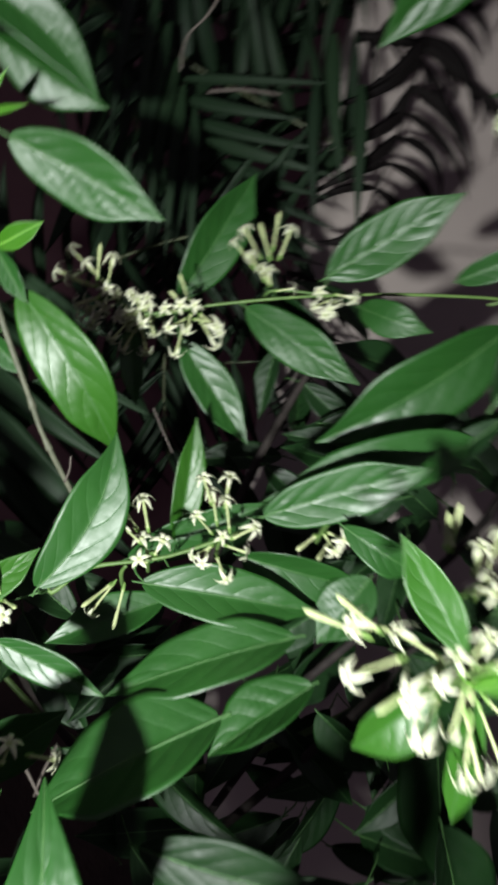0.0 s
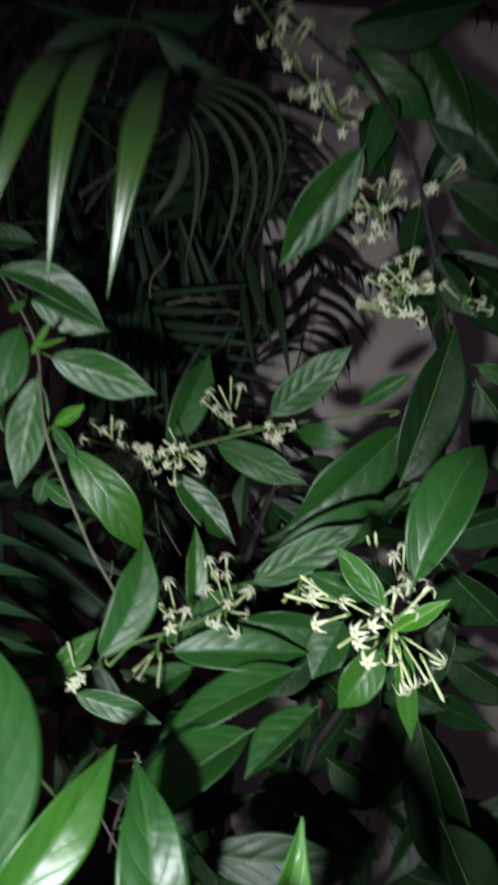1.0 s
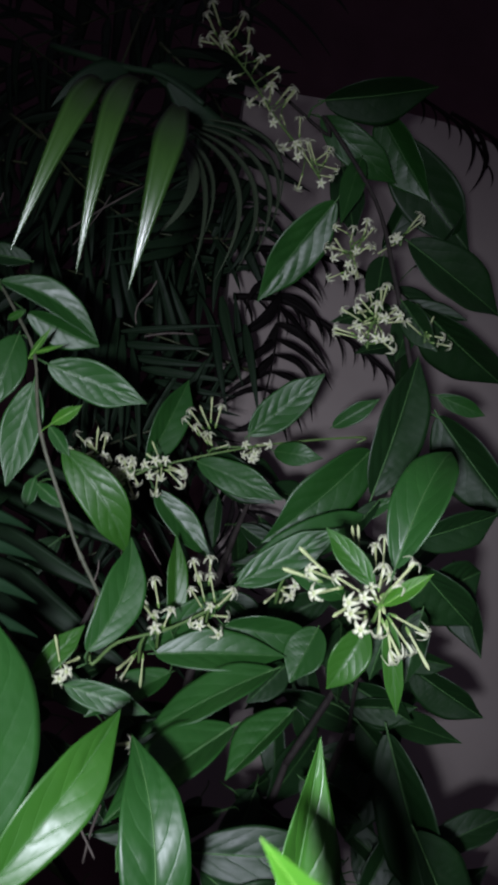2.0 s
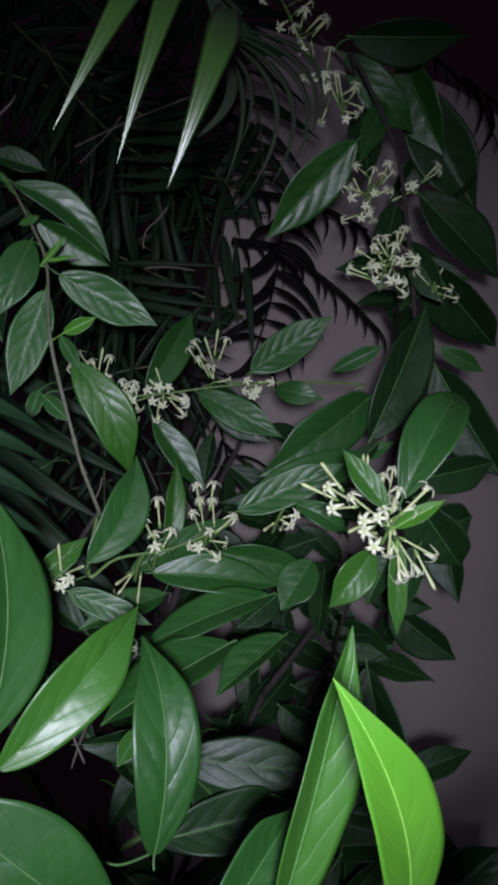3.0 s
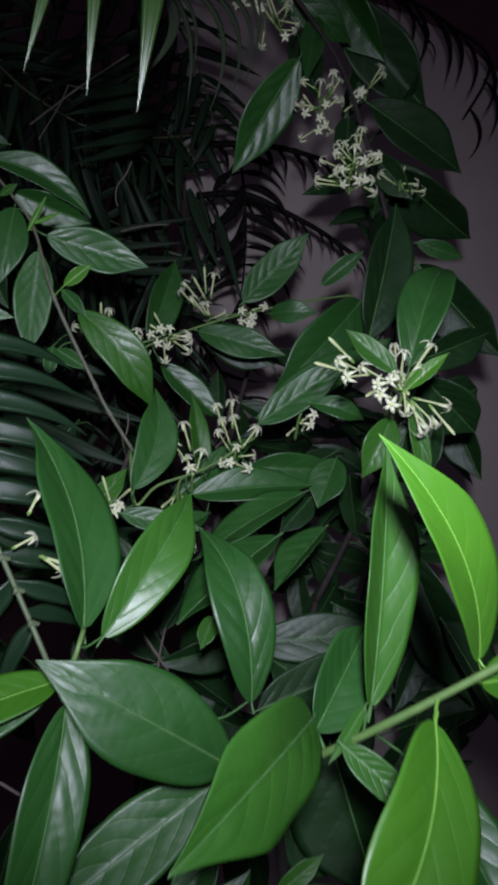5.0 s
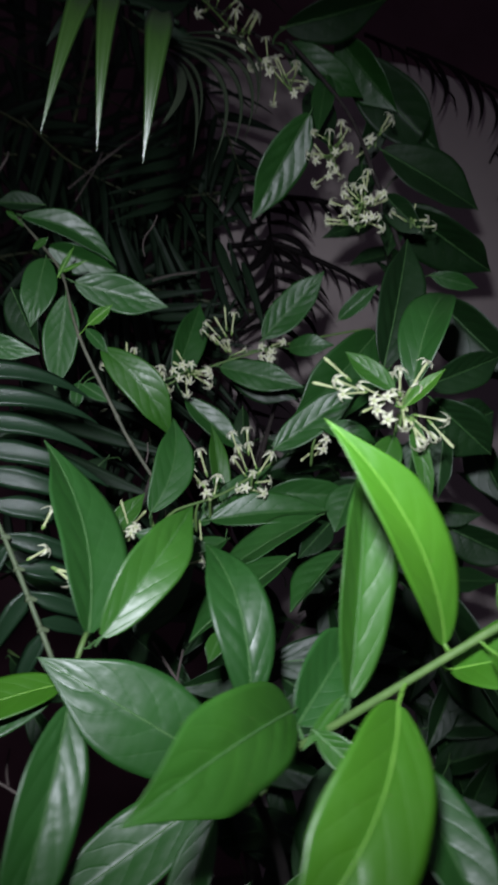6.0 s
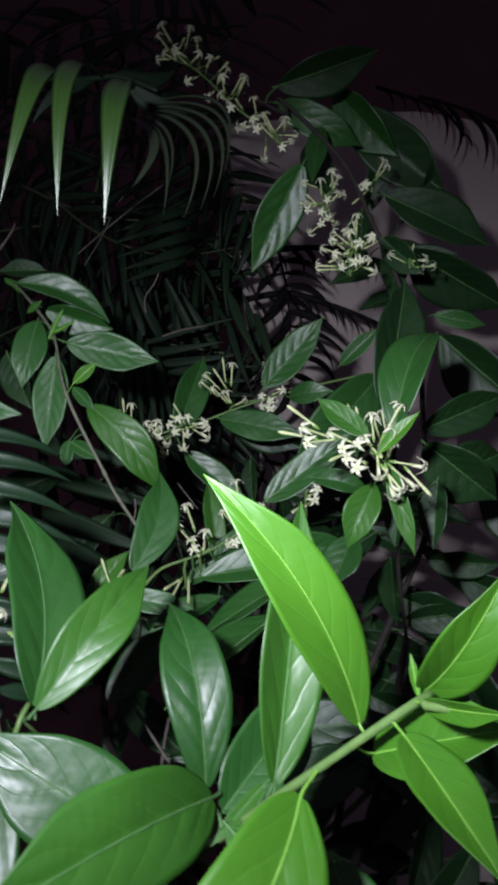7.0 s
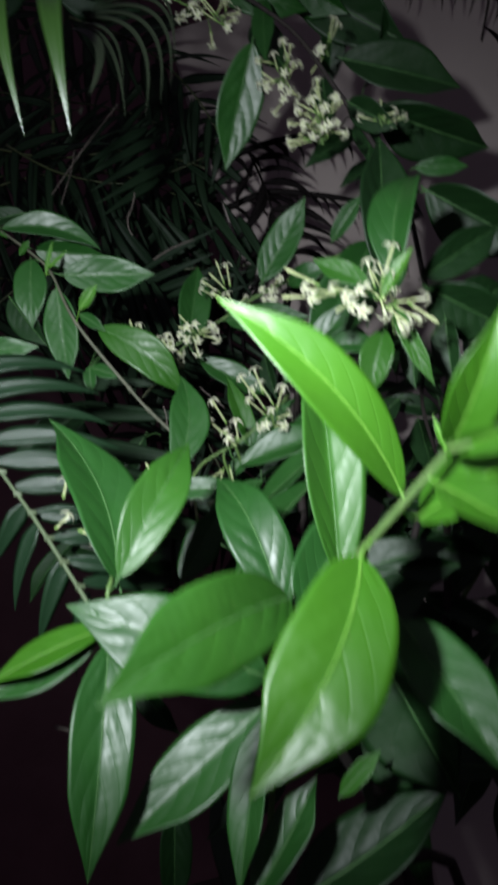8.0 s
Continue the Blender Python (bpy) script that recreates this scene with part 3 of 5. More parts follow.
leaf(mid, (0.2227, 0.3700, 1.4019), (0.1936, 0.3700, 1.3641), (-0.4829, -0.7926, 0.3723), 0.0133, in_shade=True)
leaf(mid, (0.1549, 0.3300, 1.3492), (0.1915, 0.3300, 1.3362), (0.0190, -0.9984, 0.0534), 0.0145, bow=0.21)
leaf(mid, (0.1835, 0.3700, 1.3128), (0.1637, 0.3600, 1.2782), (-0.3043, -0.8545, 0.4211), 0.0271, fold=0.2)
leaf(mid, (0.1659, 0.3800, 1.2862), (0.1376, 0.3700, 1.2623), (0.1288, -0.9600, 0.2487), 0.0200, in_shade=True)
stem(mid, [(0.0366, 0.3600, 1.3256), (-0.0100, 0.4500, 1.1800), (0.0900, 0.5000, 1.0200)], 0.0016, 0.0040, BARK)
spray = cluster(mid, [(0.0766, 0.3540, 1.3063)])
flower(spray, (0.0703, 0.3540, 1.3181), (0.0619, 0.3430, 1.3339))
flower(spray, (0.0756, 0.3461, 1.3221), (0.0706, 0.3387, 1.3411))
flower(spray, (0.0736, 0.3494, 1.3146), (0.0630, 0.3370, 1.3279))
flower(spray, (0.0766, 0.3532, 1.3086), (0.0723, 0.3479, 1.3191))
flower(spray, (0.0792, 0.3529, 1.3088), (0.0829, 0.3417, 1.3226))
flower(spray, (0.0770, 0.3512, 1.3058), (0.0737, 0.3410, 1.3114))
spray = cluster(mid, [(0.1072, 0.3610, 1.3182)])
flower(spray, (0.1003, 0.3578, 1.3364), (0.0939, 0.3468, 1.3531))
flower(spray, (0.1062, 0.3563, 1.3368), (0.1052, 0.3476, 1.3559))
flower(spray, (0.1048, 0.3613, 1.3258), (0.0985, 0.3563, 1.3452))
flower(spray, (0.1109, 0.3545, 1.3265), (0.1054, 0.3475, 1.3455))
flower(spray, (0.1037, 0.3598, 1.3220), (0.0939, 0.3467, 1.3352))
flower(spray, (0.1070, 0.3657, 1.3167), (0.1081, 0.3542, 1.3246))
flower(spray, (0.1116, 0.3565, 1.3227), (0.1216, 0.3442, 1.3364))
flower(spray, (0.1096, 0.3613, 1.3177), (0.1214, 0.3571, 1.3179))
flower(spray, (0.1067, 0.3596, 1.3129), (0.1140, 0.3442, 1.3080))
flower(spray, (0.1051, 0.3599, 1.3173), (0.0959, 0.3510, 1.3125))
flower(spray, (0.1034, 0.3600, 1.3152), (0.1013, 0.3455, 1.3128))
spray = cluster(mid, [(0.1517, 0.3510, 1.3397)])
flower(spray, (0.1513, 0.3486, 1.3381), (0.1561, 0.3354, 1.3350))
flower(spray, (0.1526, 0.3482, 1.3390), (0.1583, 0.3335, 1.3420))
bud(spray, (0.1498, 0.3531, 1.3353), (0.1408, 0.3439, 1.3292))
bud(spray, (0.1552, 0.3481, 1.3363), (0.1488, 0.3337, 1.3309))
spray = cluster(mid, [(0.0662, 0.3510, 1.2982)])
flower(spray, (0.0646, 0.3518, 1.2942), (0.0560, 0.3426, 1.2783))
bud(spray, (0.0686, 0.3511, 1.2939), (0.0687, 0.3396, 1.2763))
bud(spray, (0.0635, 0.3513, 1.2929), (0.0541, 0.3353, 1.2866))
spray = cluster(mid, [(0.0192, 0.3210, 1.2826)])
flower(spray, (0.0214, 0.3199, 1.2838), (0.0293, 0.3097, 1.2906))
flower(spray, (0.0231, 0.3196, 1.2820), (0.0257, 0.3077, 1.2869))
bud(spray, (0.0241, 0.3228, 1.2882), (0.0196, 0.3167, 1.3078))
bud(spray, (0.0251, 0.3201, 1.2913), (0.0356, 0.3037, 1.2990))

upper = plant("jasmine_branch", "thin horizontal twig with many cream star flowers", "shrub branch", "night jasmine branches")
stem(upper, [(0.0138, 0.4300, 1.4218), (0.0408, 0.4300, 1.4094), (0.0667, 0.4320, 1.4197), (0.1197, 0.4350, 1.4368), (0.1748, 0.4420, 1.4505), (0.2350, 0.4500, 1.4612), (0.2313, 0.4550, 1.4568)], 0.0007, 0.0011)
leaf(upper, (0.0643, 0.4350, 1.4010), (0.1130, 0.4350, 1.3505), (0.2204, -0.9520, 0.2125), 0.0237, joint=(0.0581, 0.4313, 1.4163), bow=-0.02)
leaf(upper, (0.0380, 0.4200, 1.4045), (0.0496, 0.4100, 1.3638), (0.0178, -0.9697, 0.2436), 0.0128, joint=(0.0408, 0.4300, 1.4094), bow=0.12)
leaf(upper, (0.0563, 0.4550, 1.4229), (0.0841, 0.4760, 1.5019), (0.4530, -0.8882, 0.0769), 0.0301, joint=(0.0602, 0.4315, 1.4171))
leaf(upper, (0.1346, 0.4350, 1.4507), (0.1914, 0.4192, 1.5046), (-0.1313, -0.9801, -0.1489), 0.0296, joint=(0.1381, 0.4373, 1.4413), bow=-0.02, fold=0.2)
leaf(upper, (0.0953, 0.4320, 1.4259), (0.1629, 0.4139, 1.3997), (-0.2648, -0.9642, -0.0170), 0.0249, joint=(0.0932, 0.4335, 1.4282), bow=0.04, fold=0.2)
leaf(upper, (0.1557, 0.4300, 1.4391), (0.1912, 0.4100, 1.4339), (-0.4977, -0.8648, -0.0665), 0.0184, joint=(0.1518, 0.4391, 1.4448), bow=0.18, fold=0.16)
leaf(upper, (0.1195, 0.5000, 1.4049), (0.1181, 0.4900, 1.3560), (-0.5003, -0.8453, 0.1872), 0.0163, in_shade=True)
leaf(upper, (0.2289, 0.4100, 1.4436), (0.1459, 0.4047, 1.3662), (0.1797, -0.9756, -0.1259), 0.0417, bow=0.10, fold=0.24)
leaf(upper, (0.1063, 0.4600, 1.4373), (0.1632, 0.4500, 1.3986), (-0.4382, -0.7833, -0.4410), 0.0354, joint=(0.1108, 0.4345, 1.4339), in_shade=True)
spray = cluster(upper, [(0.0226, 0.4160, 1.4174), (0.0430, 0.4160, 1.4116), (0.0685, 0.4160, 1.4192)])
flower(spray, (0.0167, 0.4206, 1.4254), (0.0021, 0.4107, 1.4367))
flower(spray, (0.0220, 0.4171, 1.4219), (0.0121, 0.4084, 1.4318))
flower(spray, (0.0171, 0.4139, 1.4193), (-0.0019, 0.4066, 1.4245))
flower(spray, (0.0207, 0.4135, 1.4198), (0.0047, 0.4049, 1.4216))
flower(spray, (0.0238, 0.4163, 1.4214), (0.0261, 0.4058, 1.4374))
flower(spray, (0.0230, 0.4164, 1.4138), (0.0157, 0.4099, 1.4066))
flower(spray, (0.0219, 0.4181, 1.4131), (0.0134, 0.4103, 1.4014))
flower(spray, (0.0185, 0.4211, 1.4166), (0.0303, 0.4139, 1.4190))
flower(spray, (0.0431, 0.4188, 1.4137), (0.0360, 0.4097, 1.4216))
flower(spray, (0.0402, 0.4155, 1.4068), (0.0331, 0.4035, 1.4076))
flower(spray, (0.0491, 0.4239, 1.4087), (0.0403, 0.4137, 1.4125))
flower(spray, (0.0622, 0.4186, 1.4161), (0.0553, 0.4067, 1.4172))
flower(spray, (0.0426, 0.4223, 1.4085), (0.0469, 0.4127, 1.4177))
flower(spray, (0.0395, 0.4148, 1.4093), (0.0328, 0.4012, 1.3953))
flower(spray, (0.0425, 0.4192, 1.4062), (0.0379, 0.4086, 1.3901))
flower(spray, (0.0433, 0.4175, 1.4068), (0.0510, 0.4079, 1.3916))
flower(spray, (0.0658, 0.4159, 1.4120), (0.0658, 0.4042, 1.3945))
flower(spray, (0.0465, 0.4166, 1.4114), (0.0527, 0.4137, 1.4014))
flower(spray, (0.0682, 0.4187, 1.4177), (0.0686, 0.4095, 1.4071))
flower(spray, (0.0700, 0.4139, 1.4148), (0.0837, 0.4038, 1.4149))
flower(spray, (0.0740, 0.4189, 1.4166), (0.0865, 0.4059, 1.4106))
flower(spray, (0.0725, 0.4196, 1.4157), (0.0857, 0.4099, 1.4029))
flower(spray, (0.0672, 0.4172, 1.4199), (0.0632, 0.4038, 1.4204))
flower(spray, (0.0253, 0.4167, 1.4109), (0.0235, 0.4029, 1.4061))
flower(spray, (0.0236, 0.4183, 1.4154), (0.0264, 0.4053, 1.4109))
flower(spray, (0.0233, 0.4162, 1.4119), (0.0222, 0.4003, 1.4002))
flower(spray, (0.0449, 0.4189, 1.4122), (0.0458, 0.4061, 1.4066))
flower(spray, (0.0437, 0.4217, 1.4110), (0.0379, 0.4117, 1.4032))
flower(spray, (0.0711, 0.4197, 1.4187), (0.0704, 0.4061, 1.4220))
flower(spray, (0.0214, 0.4151, 1.4148), (0.0101, 0.4080, 1.4088))
flower(spray, (0.0436, 0.4211, 1.4099), (0.0404, 0.4109, 1.4189))
flower(spray, (0.0426, 0.4136, 1.4109), (0.0341, 0.4049, 1.4098))
flower(spray, (0.0426, 0.4189, 1.4107), (0.0372, 0.4060, 1.4098))
flower(spray, (0.0721, 0.4149, 1.4182), (0.0851, 0.4008, 1.4132))
flower(spray, (0.0669, 0.4153, 1.4144), (0.0599, 0.3994, 1.4079))
flower(spray, (0.0438, 0.4146, 1.4130), (0.0464, 0.4058, 1.4208))
flower(spray, (0.0230, 0.4199, 1.4181), (0.0146, 0.4115, 1.4107))
flower(spray, (0.0246, 0.4167, 1.4171), (0.0263, 0.4032, 1.4204))
bud(spray, (0.0195, 0.4111, 1.4215), (0.0201, 0.4027, 1.4407))
bud(spray, (0.0668, 0.4164, 1.4218), (0.0594, 0.4114, 1.4353))
bud(spray, (0.0662, 0.4129, 1.4189), (0.0558, 0.4124, 1.4260))
spray = cluster(upper, [(0.1069, 0.4380, 1.4377), (0.1409, 0.4380, 1.4421)])
flower(spray, (0.0983, 0.4365, 1.4523), (0.0848, 0.4309, 1.4673))
flower(spray, (0.1073, 0.4326, 1.4537), (0.1102, 0.4211, 1.4710))
flower(spray, (0.1034, 0.4404, 1.4412), (0.0905, 0.4311, 1.4549))
flower(spray, (0.1062, 0.4368, 1.4395), (0.1027, 0.4289, 1.4485))
flower(spray, (0.1090, 0.4374, 1.4378), (0.1199, 0.4335, 1.4420))
flower(spray, (0.1403, 0.4435, 1.4400), (0.1314, 0.4346, 1.4338))
flower(spray, (0.1419, 0.4427, 1.4383), (0.1382, 0.4316, 1.4307))
flower(spray, (0.1376, 0.4458, 1.4442), (0.1447, 0.4354, 1.4382))
flower(spray, (0.1408, 0.4343, 1.4433), (0.1507, 0.4201, 1.4425))
flower(spray, (0.0960, 0.4348, 1.4463), (0.0811, 0.4274, 1.4592))
flower(spray, (0.1388, 0.4428, 1.4410), (0.1318, 0.4308, 1.4428))
flower(spray, (0.1418, 0.4413, 1.4424), (0.1403, 0.4335, 1.4309))
flower(spray, (0.1057, 0.4383, 1.4401), (0.0984, 0.4332, 1.4500))
flower(spray, (0.1427, 0.4355, 1.4402), (0.1389, 0.4222, 1.4341))
bud(spray, (0.1031, 0.4288, 1.4564), (0.1022, 0.4229, 1.4766))
bud(spray, (0.1035, 0.4342, 1.4524), (0.0934, 0.4281, 1.4697))

tipspray = plant("jasmine_branch", "upright twig ending in a large open flower cluster", "shrub branch", "night jasmine branches")
stem(tipspray, [(0.2178, 0.4000, 1.2394), (0.2080, 0.3500, 1.2932), (0.2049, 0.2900, 1.3210), (0.1766, 0.2450, 1.3432)], 0.0015, 0.0009, BARK)
leaf(tipspray, (0.1756, 0.2400, 1.3507), (0.1530, 0.2500, 1.3768), (-0.3048, -0.9472, 0.0992), 0.0123, joint=(0.1766, 0.2450, 1.3432), bow=-0.01, young=0.35)
leaf(tipspray, (0.1804, 0.2400, 1.3417), (0.2007, 0.2300, 1.3585), (-0.4804, -0.8750, 0.0593), 0.0079, joint=(0.1766, 0.2450, 1.3432), young=0.90)
leaf(tipspray, (0.1852, 0.2450, 1.3356), (0.1927, 0.2500, 1.2890), (-0.3219, -0.9344, -0.1527), 0.0098, joint=(0.1790, 0.2487, 1.3413), young=0.50)
leaf(tipspray, (0.1795, 0.2600, 1.3293), (0.1614, 0.2650, 1.2969), (-0.2168, -0.9758, -0.0297), 0.0179, joint=(0.1861, 0.2600, 1.3358), bow=0.16, young=0.20)
leaf(tipspray, (0.1999, 0.2800, 1.3308), (0.1927, 0.2900, 1.2970), (-0.7828, -0.6221, -0.0180), 0.0148, joint=(0.1979, 0.2787, 1.3266), in_shade=True)
leaf(tipspray, (0.1962, 0.2680, 1.3578), (0.2422, 0.3000, 1.4293), (-0.3006, -0.7831, 0.5444), 0.0294, joint=(0.1884, 0.2637, 1.3340), bow=0.21, young=0.10)
leaf(tipspray, (0.2319, 0.3300, 1.3745), (0.2965, 0.3400, 1.3977), (0.2515, -0.9189, -0.3040), 0.0263, in_shade=True)
leaf(tipspray, (0.2257, 0.3100, 1.3608), (0.2724, 0.3300, 1.3240), (-0.2682, -0.6620, -0.6999), 0.0373, in_shade=True)
leaf(tipspray, (0.2356, 0.3300, 1.3384), (0.2896, 0.3500, 1.3581), (0.3779, -0.9203, -0.1012), 0.0358, in_shade=True)
leaf(tipspray, (0.2266, 0.3000, 1.3352), (0.2174, 0.3000, 1.2939), (-0.6307, -0.7630, 0.1414), 0.0184, joint=(0.2052, 0.2950, 1.3187), in_shade=True)
stem(tipspray, [(0.2178, 0.4000, 1.2394), (0.1900, 0.4600, 1.1200), (0.1000, 0.5100, 0.9200)], 0.0026, 0.0040, BARK)
spray = cluster(tipspray, [(0.1807, 0.2420, 1.3442)])
flower(spray, (0.1584, 0.2429, 1.3517), (0.1406, 0.2328, 1.3565))
flower(spray, (0.1729, 0.2426, 1.3455), (0.1545, 0.2383, 1.3546))
flower(spray, (0.1589, 0.2354, 1.3493), (0.1411, 0.2248, 1.3461))
flower(spray, (0.1736, 0.2428, 1.3468), (0.1588, 0.2285, 1.3427))
flower(spray, (0.1733, 0.2426, 1.3364), (0.1640, 0.2244, 1.3315))
flower(spray, (0.1791, 0.2412, 1.3418), (0.1767, 0.2351, 1.3273))
flower(spray, (0.1785, 0.2425, 1.3477), (0.1772, 0.2327, 1.3609))
flower(spray, (0.1809, 0.2463, 1.3414), (0.1728, 0.2390, 1.3502))
flower(spray, (0.1805, 0.2441, 1.3457), (0.1879, 0.2345, 1.3527))
flower(spray, (0.1818, 0.2387, 1.3479), (0.1928, 0.2315, 1.3643))
flower(spray, (0.1855, 0.2447, 1.3377), (0.1999, 0.2313, 1.3303))
flower(spray, (0.1794, 0.2408, 1.3362), (0.1866, 0.2313, 1.3189))
flower(spray, (0.1815, 0.2386, 1.3356), (0.1830, 0.2322, 1.3157))
flower(spray, (0.1842, 0.2441, 1.3365), (0.1947, 0.2359, 1.3203))
flower(spray, (0.1743, 0.2453, 1.3378), (0.1606, 0.2300, 1.3381))
flower(spray, (0.1776, 0.2416, 1.3459), (0.1672, 0.2311, 1.3453))
bud(spray, (0.1496, 0.2382, 1.3508), (0.1295, 0.2356, 1.3560))
bud(spray, (0.1502, 0.2341, 1.3550), (0.1346, 0.2256, 1.3662))
bud(spray, (0.1683, 0.2382, 1.3441), (0.1521, 0.2270, 1.3368))
bud(spray, (0.1905, 0.2370, 1.3330), (0.1987, 0.2282, 1.3157))
bud(spray, (0.1820, 0.2488, 1.3462), (0.1800, 0.2375, 1.3383))
spray = cluster(tipspray, [(0.1948, 0.2910, 1.3472)])
flower(spray, (0.1964, 0.2859, 1.3566), (0.1942, 0.2789, 1.3763))
flower(spray, (0.1936, 0.2881, 1.3546), (0.1878, 0.2761, 1.3708))
flower(spray, (0.1952, 0.2861, 1.3472), (0.1959, 0.2808, 1.3603))
flower(spray, (0.1961, 0.2891, 1.3487), (0.1976, 0.2765, 1.3553))
bud(spray, (0.1805, 0.2848, 1.3626), (0.1737, 0.2738, 1.3792))
bud(spray, (0.1841, 0.2900, 1.3609), (0.1802, 0.2834, 1.3804))

tall = plant("jasmine_branch", "brown woody arching branch with dark leaves and flowers", "shrub branch", "night jasmine branches")
stem(tall, [(0.1867, 0.4600, 1.1950), (0.2223, 0.4550, 1.2535), (0.2669, 0.4500, 1.3341), (0.2686, 0.4450, 1.4016), (0.2765, 0.4400, 1.4836), (0.2588, 0.4200, 1.5414), (0.2421, 0.4100, 1.5925), (0.2240, 0.4100, 1.6550), (0.1740, 0.4000, 1.7163), (0.1766, 0.4100, 1.7096), (0.0911, 0.4200, 1.7864)], 0.0029, 0.0013, BARK)
leaf(tall, (0.2924, 0.4300, 1.4822), (0.3595, 0.4200, 1.3961), (-0.7091, -0.5028, -0.4943), 0.0542, joint=(0.2765, 0.4400, 1.4836), in_shade=True)
leaf(tall, (0.3099, 0.4300, 1.3602), (0.3288, 0.4200, 1.2895), (-0.8527, -0.4980, -0.1579), 0.0350, in_shade=True)
leaf(tall, (0.2740, 0.4300, 1.2787), (0.3316, 0.4200, 1.2455), (-0.4139, -0.7696, -0.4862), 0.0357, in_shade=True)
leaf(tall, (0.2240, 0.4200, 1.2662), (0.2702, 0.4100, 1.2430), (-0.3817, -0.8334, -0.3996), 0.0364, joint=(0.2298, 0.4542, 1.2670), in_shade=True)
leaf(tall, (0.2420, 0.4500, 1.2305), (0.3003, 0.4400, 1.1736), (-0.4943, -0.7872, -0.3687), 0.0418, joint=(0.2164, 0.4558, 1.2438), in_shade=True)
leaf(tall, (0.2466, 0.4200, 1.2937), (0.3007, 0.4100, 1.2848), (-0.2358, -0.8356, -0.4962), 0.0236, joint=(0.2446, 0.4525, 1.2938), in_shade=True)
leaf(tall, (0.2223, 0.4200, 1.2503), (0.2734, 0.4100, 1.2541), (-0.1466, -0.9043, -0.4008), 0.0252, joint=(0.2223, 0.4550, 1.2535), in_shade=True)
leaf(tall, (0.1895, 0.4200, 1.1996), (0.2340, 0.4100, 1.1745), (-0.3574, -0.8916, -0.2780), 0.0332, in_shade=True)
leaf(tall, (0.2227, 0.3850, 1.4055), (0.2572, 0.3900, 1.5179), (0.1957, -0.9805, -0.0165), 0.0417, in_shade=True)
leaf(tall, (0.2018, 0.4280, 1.4630), (0.2350, 0.4100, 1.4863), (-0.3227, -0.9139, -0.2465), 0.0148)
leaf(tall, (0.2139, 0.4000, 1.3876), (0.2448, 0.3900, 1.4076), (-0.3046, -0.9525, -0.0058), 0.0114)
leaf(tall, (0.1877, 0.4000, 1.6438), (0.1352, 0.4489, 1.5699), (0.1616, -0.7663, -0.6218), 0.0400, bow=-0.02, fold=0.20)
leaf(tall, (0.1769, 0.4300, 1.7394), (0.2561, 0.4500, 1.7001), (-0.1333, -0.7484, -0.6497), 0.0322, joint=(0.1623, 0.4117, 1.7224), bow=0.13, fold=0.16)
leaf(tall, (0.1749, 0.4100, 1.7398), (0.2726, 0.4000, 1.7633), (0.1731, -0.4124, -0.8944), 0.0399, joint=(0.1623, 0.4117, 1.7224), in_shade=True)
leaf(tall, (0.2399, 0.4600, 1.7789), (0.2984, 0.4700, 1.7000), (-0.6835, -0.4614, -0.5656), 0.0430)
leaf(tall, (0.2552, 0.4750, 1.7641), (0.3490, 0.4900, 1.6650), (-0.3946, -0.7768, -0.4908), 0.0560, in_shade=True)
leaf(tall, (0.2069, 0.4600, 1.7163), (0.2196, 0.4500, 1.6425), (-0.4418, -0.8959, 0.0455), 0.0306, in_shade=True)
leaf(tall, (0.2470, 0.4500, 1.6282), (0.2366, 0.4400, 1.5687), (-0.2838, -0.9363, 0.2071), 0.0255, in_shade=True)
leaf(tall, (0.2775, 0.4500, 1.5823), (0.2577, 0.4400, 1.5276), (-0.2176, -0.9431, 0.2514), 0.0264, in_shade=True)
leaf(tall, (0.2768, 0.4700, 1.6571), (0.3868, 0.5000, 1.6071), (0.1211, -0.9459, -0.3010), 0.0470, in_shade=True)
leaf(tall, (0.2876, 0.4600, 1.5876), (0.3907, 0.5000, 1.5372), (-0.2741, -0.3957, -0.8765), 0.0552, in_shade=True)
leaf(tall, (0.2827, 0.4100, 1.4940), (0.3245, 0.4100, 1.4809), (-0.1317, -0.8980, -0.4197), 0.0147, joint=(0.2721, 0.4350, 1.4981))
leaf(tall, (0.2127, 0.4200, 1.6992), (0.1948, 0.4100, 1.6295), (-0.1365, -0.9751, 0.1749), 0.0202, joint=(0.1990, 0.4050, 1.6857))
leaf(tall, (0.2500, 0.4100, 1.5699), (0.2774, 0.4000, 1.5269), (-0.7383, -0.5855, -0.3348), 0.0251, joint=(0.2491, 0.4142, 1.5712), in_shade=True)
stem(tall, [(0.1867, 0.4600, 1.1950), (0.1300, 0.5000, 0.9800), (0.1100, 0.5200, 0.8600)], 0.0026, 0.0040, BARK)
panicle(tall, [(0.2123, 0.3950, 1.6136), (0.2015, 0.3950, 1.6037), (0.2009, 0.3950, 1.5894)], 20, 0.016, 3)
panicle(tall, [(0.2154, 0.3620, 1.5375), (0.2081, 0.3620, 1.5250), (0.2064, 0.3620, 1.5097)], 24, 0.017, 4)
panicle(tall, [(0.2486, 0.4150, 1.6210), (0.2510, 0.4150, 1.6317)], 6, 0.010, 5)
panicle(tall, [(0.2661, 0.4000, 1.5330), (0.2665, 0.4000, 1.5426)], 5, 0.009, 6)
panicle(tall, [(0.1718, 0.3800, 1.6441), (0.1510, 0.3800, 1.6705), (0.1297, 0.3800, 1.6945), (0.1056, 0.3800, 1.7284), (0.0807, 0.3800, 1.7536)], 40, 0.018, 7)

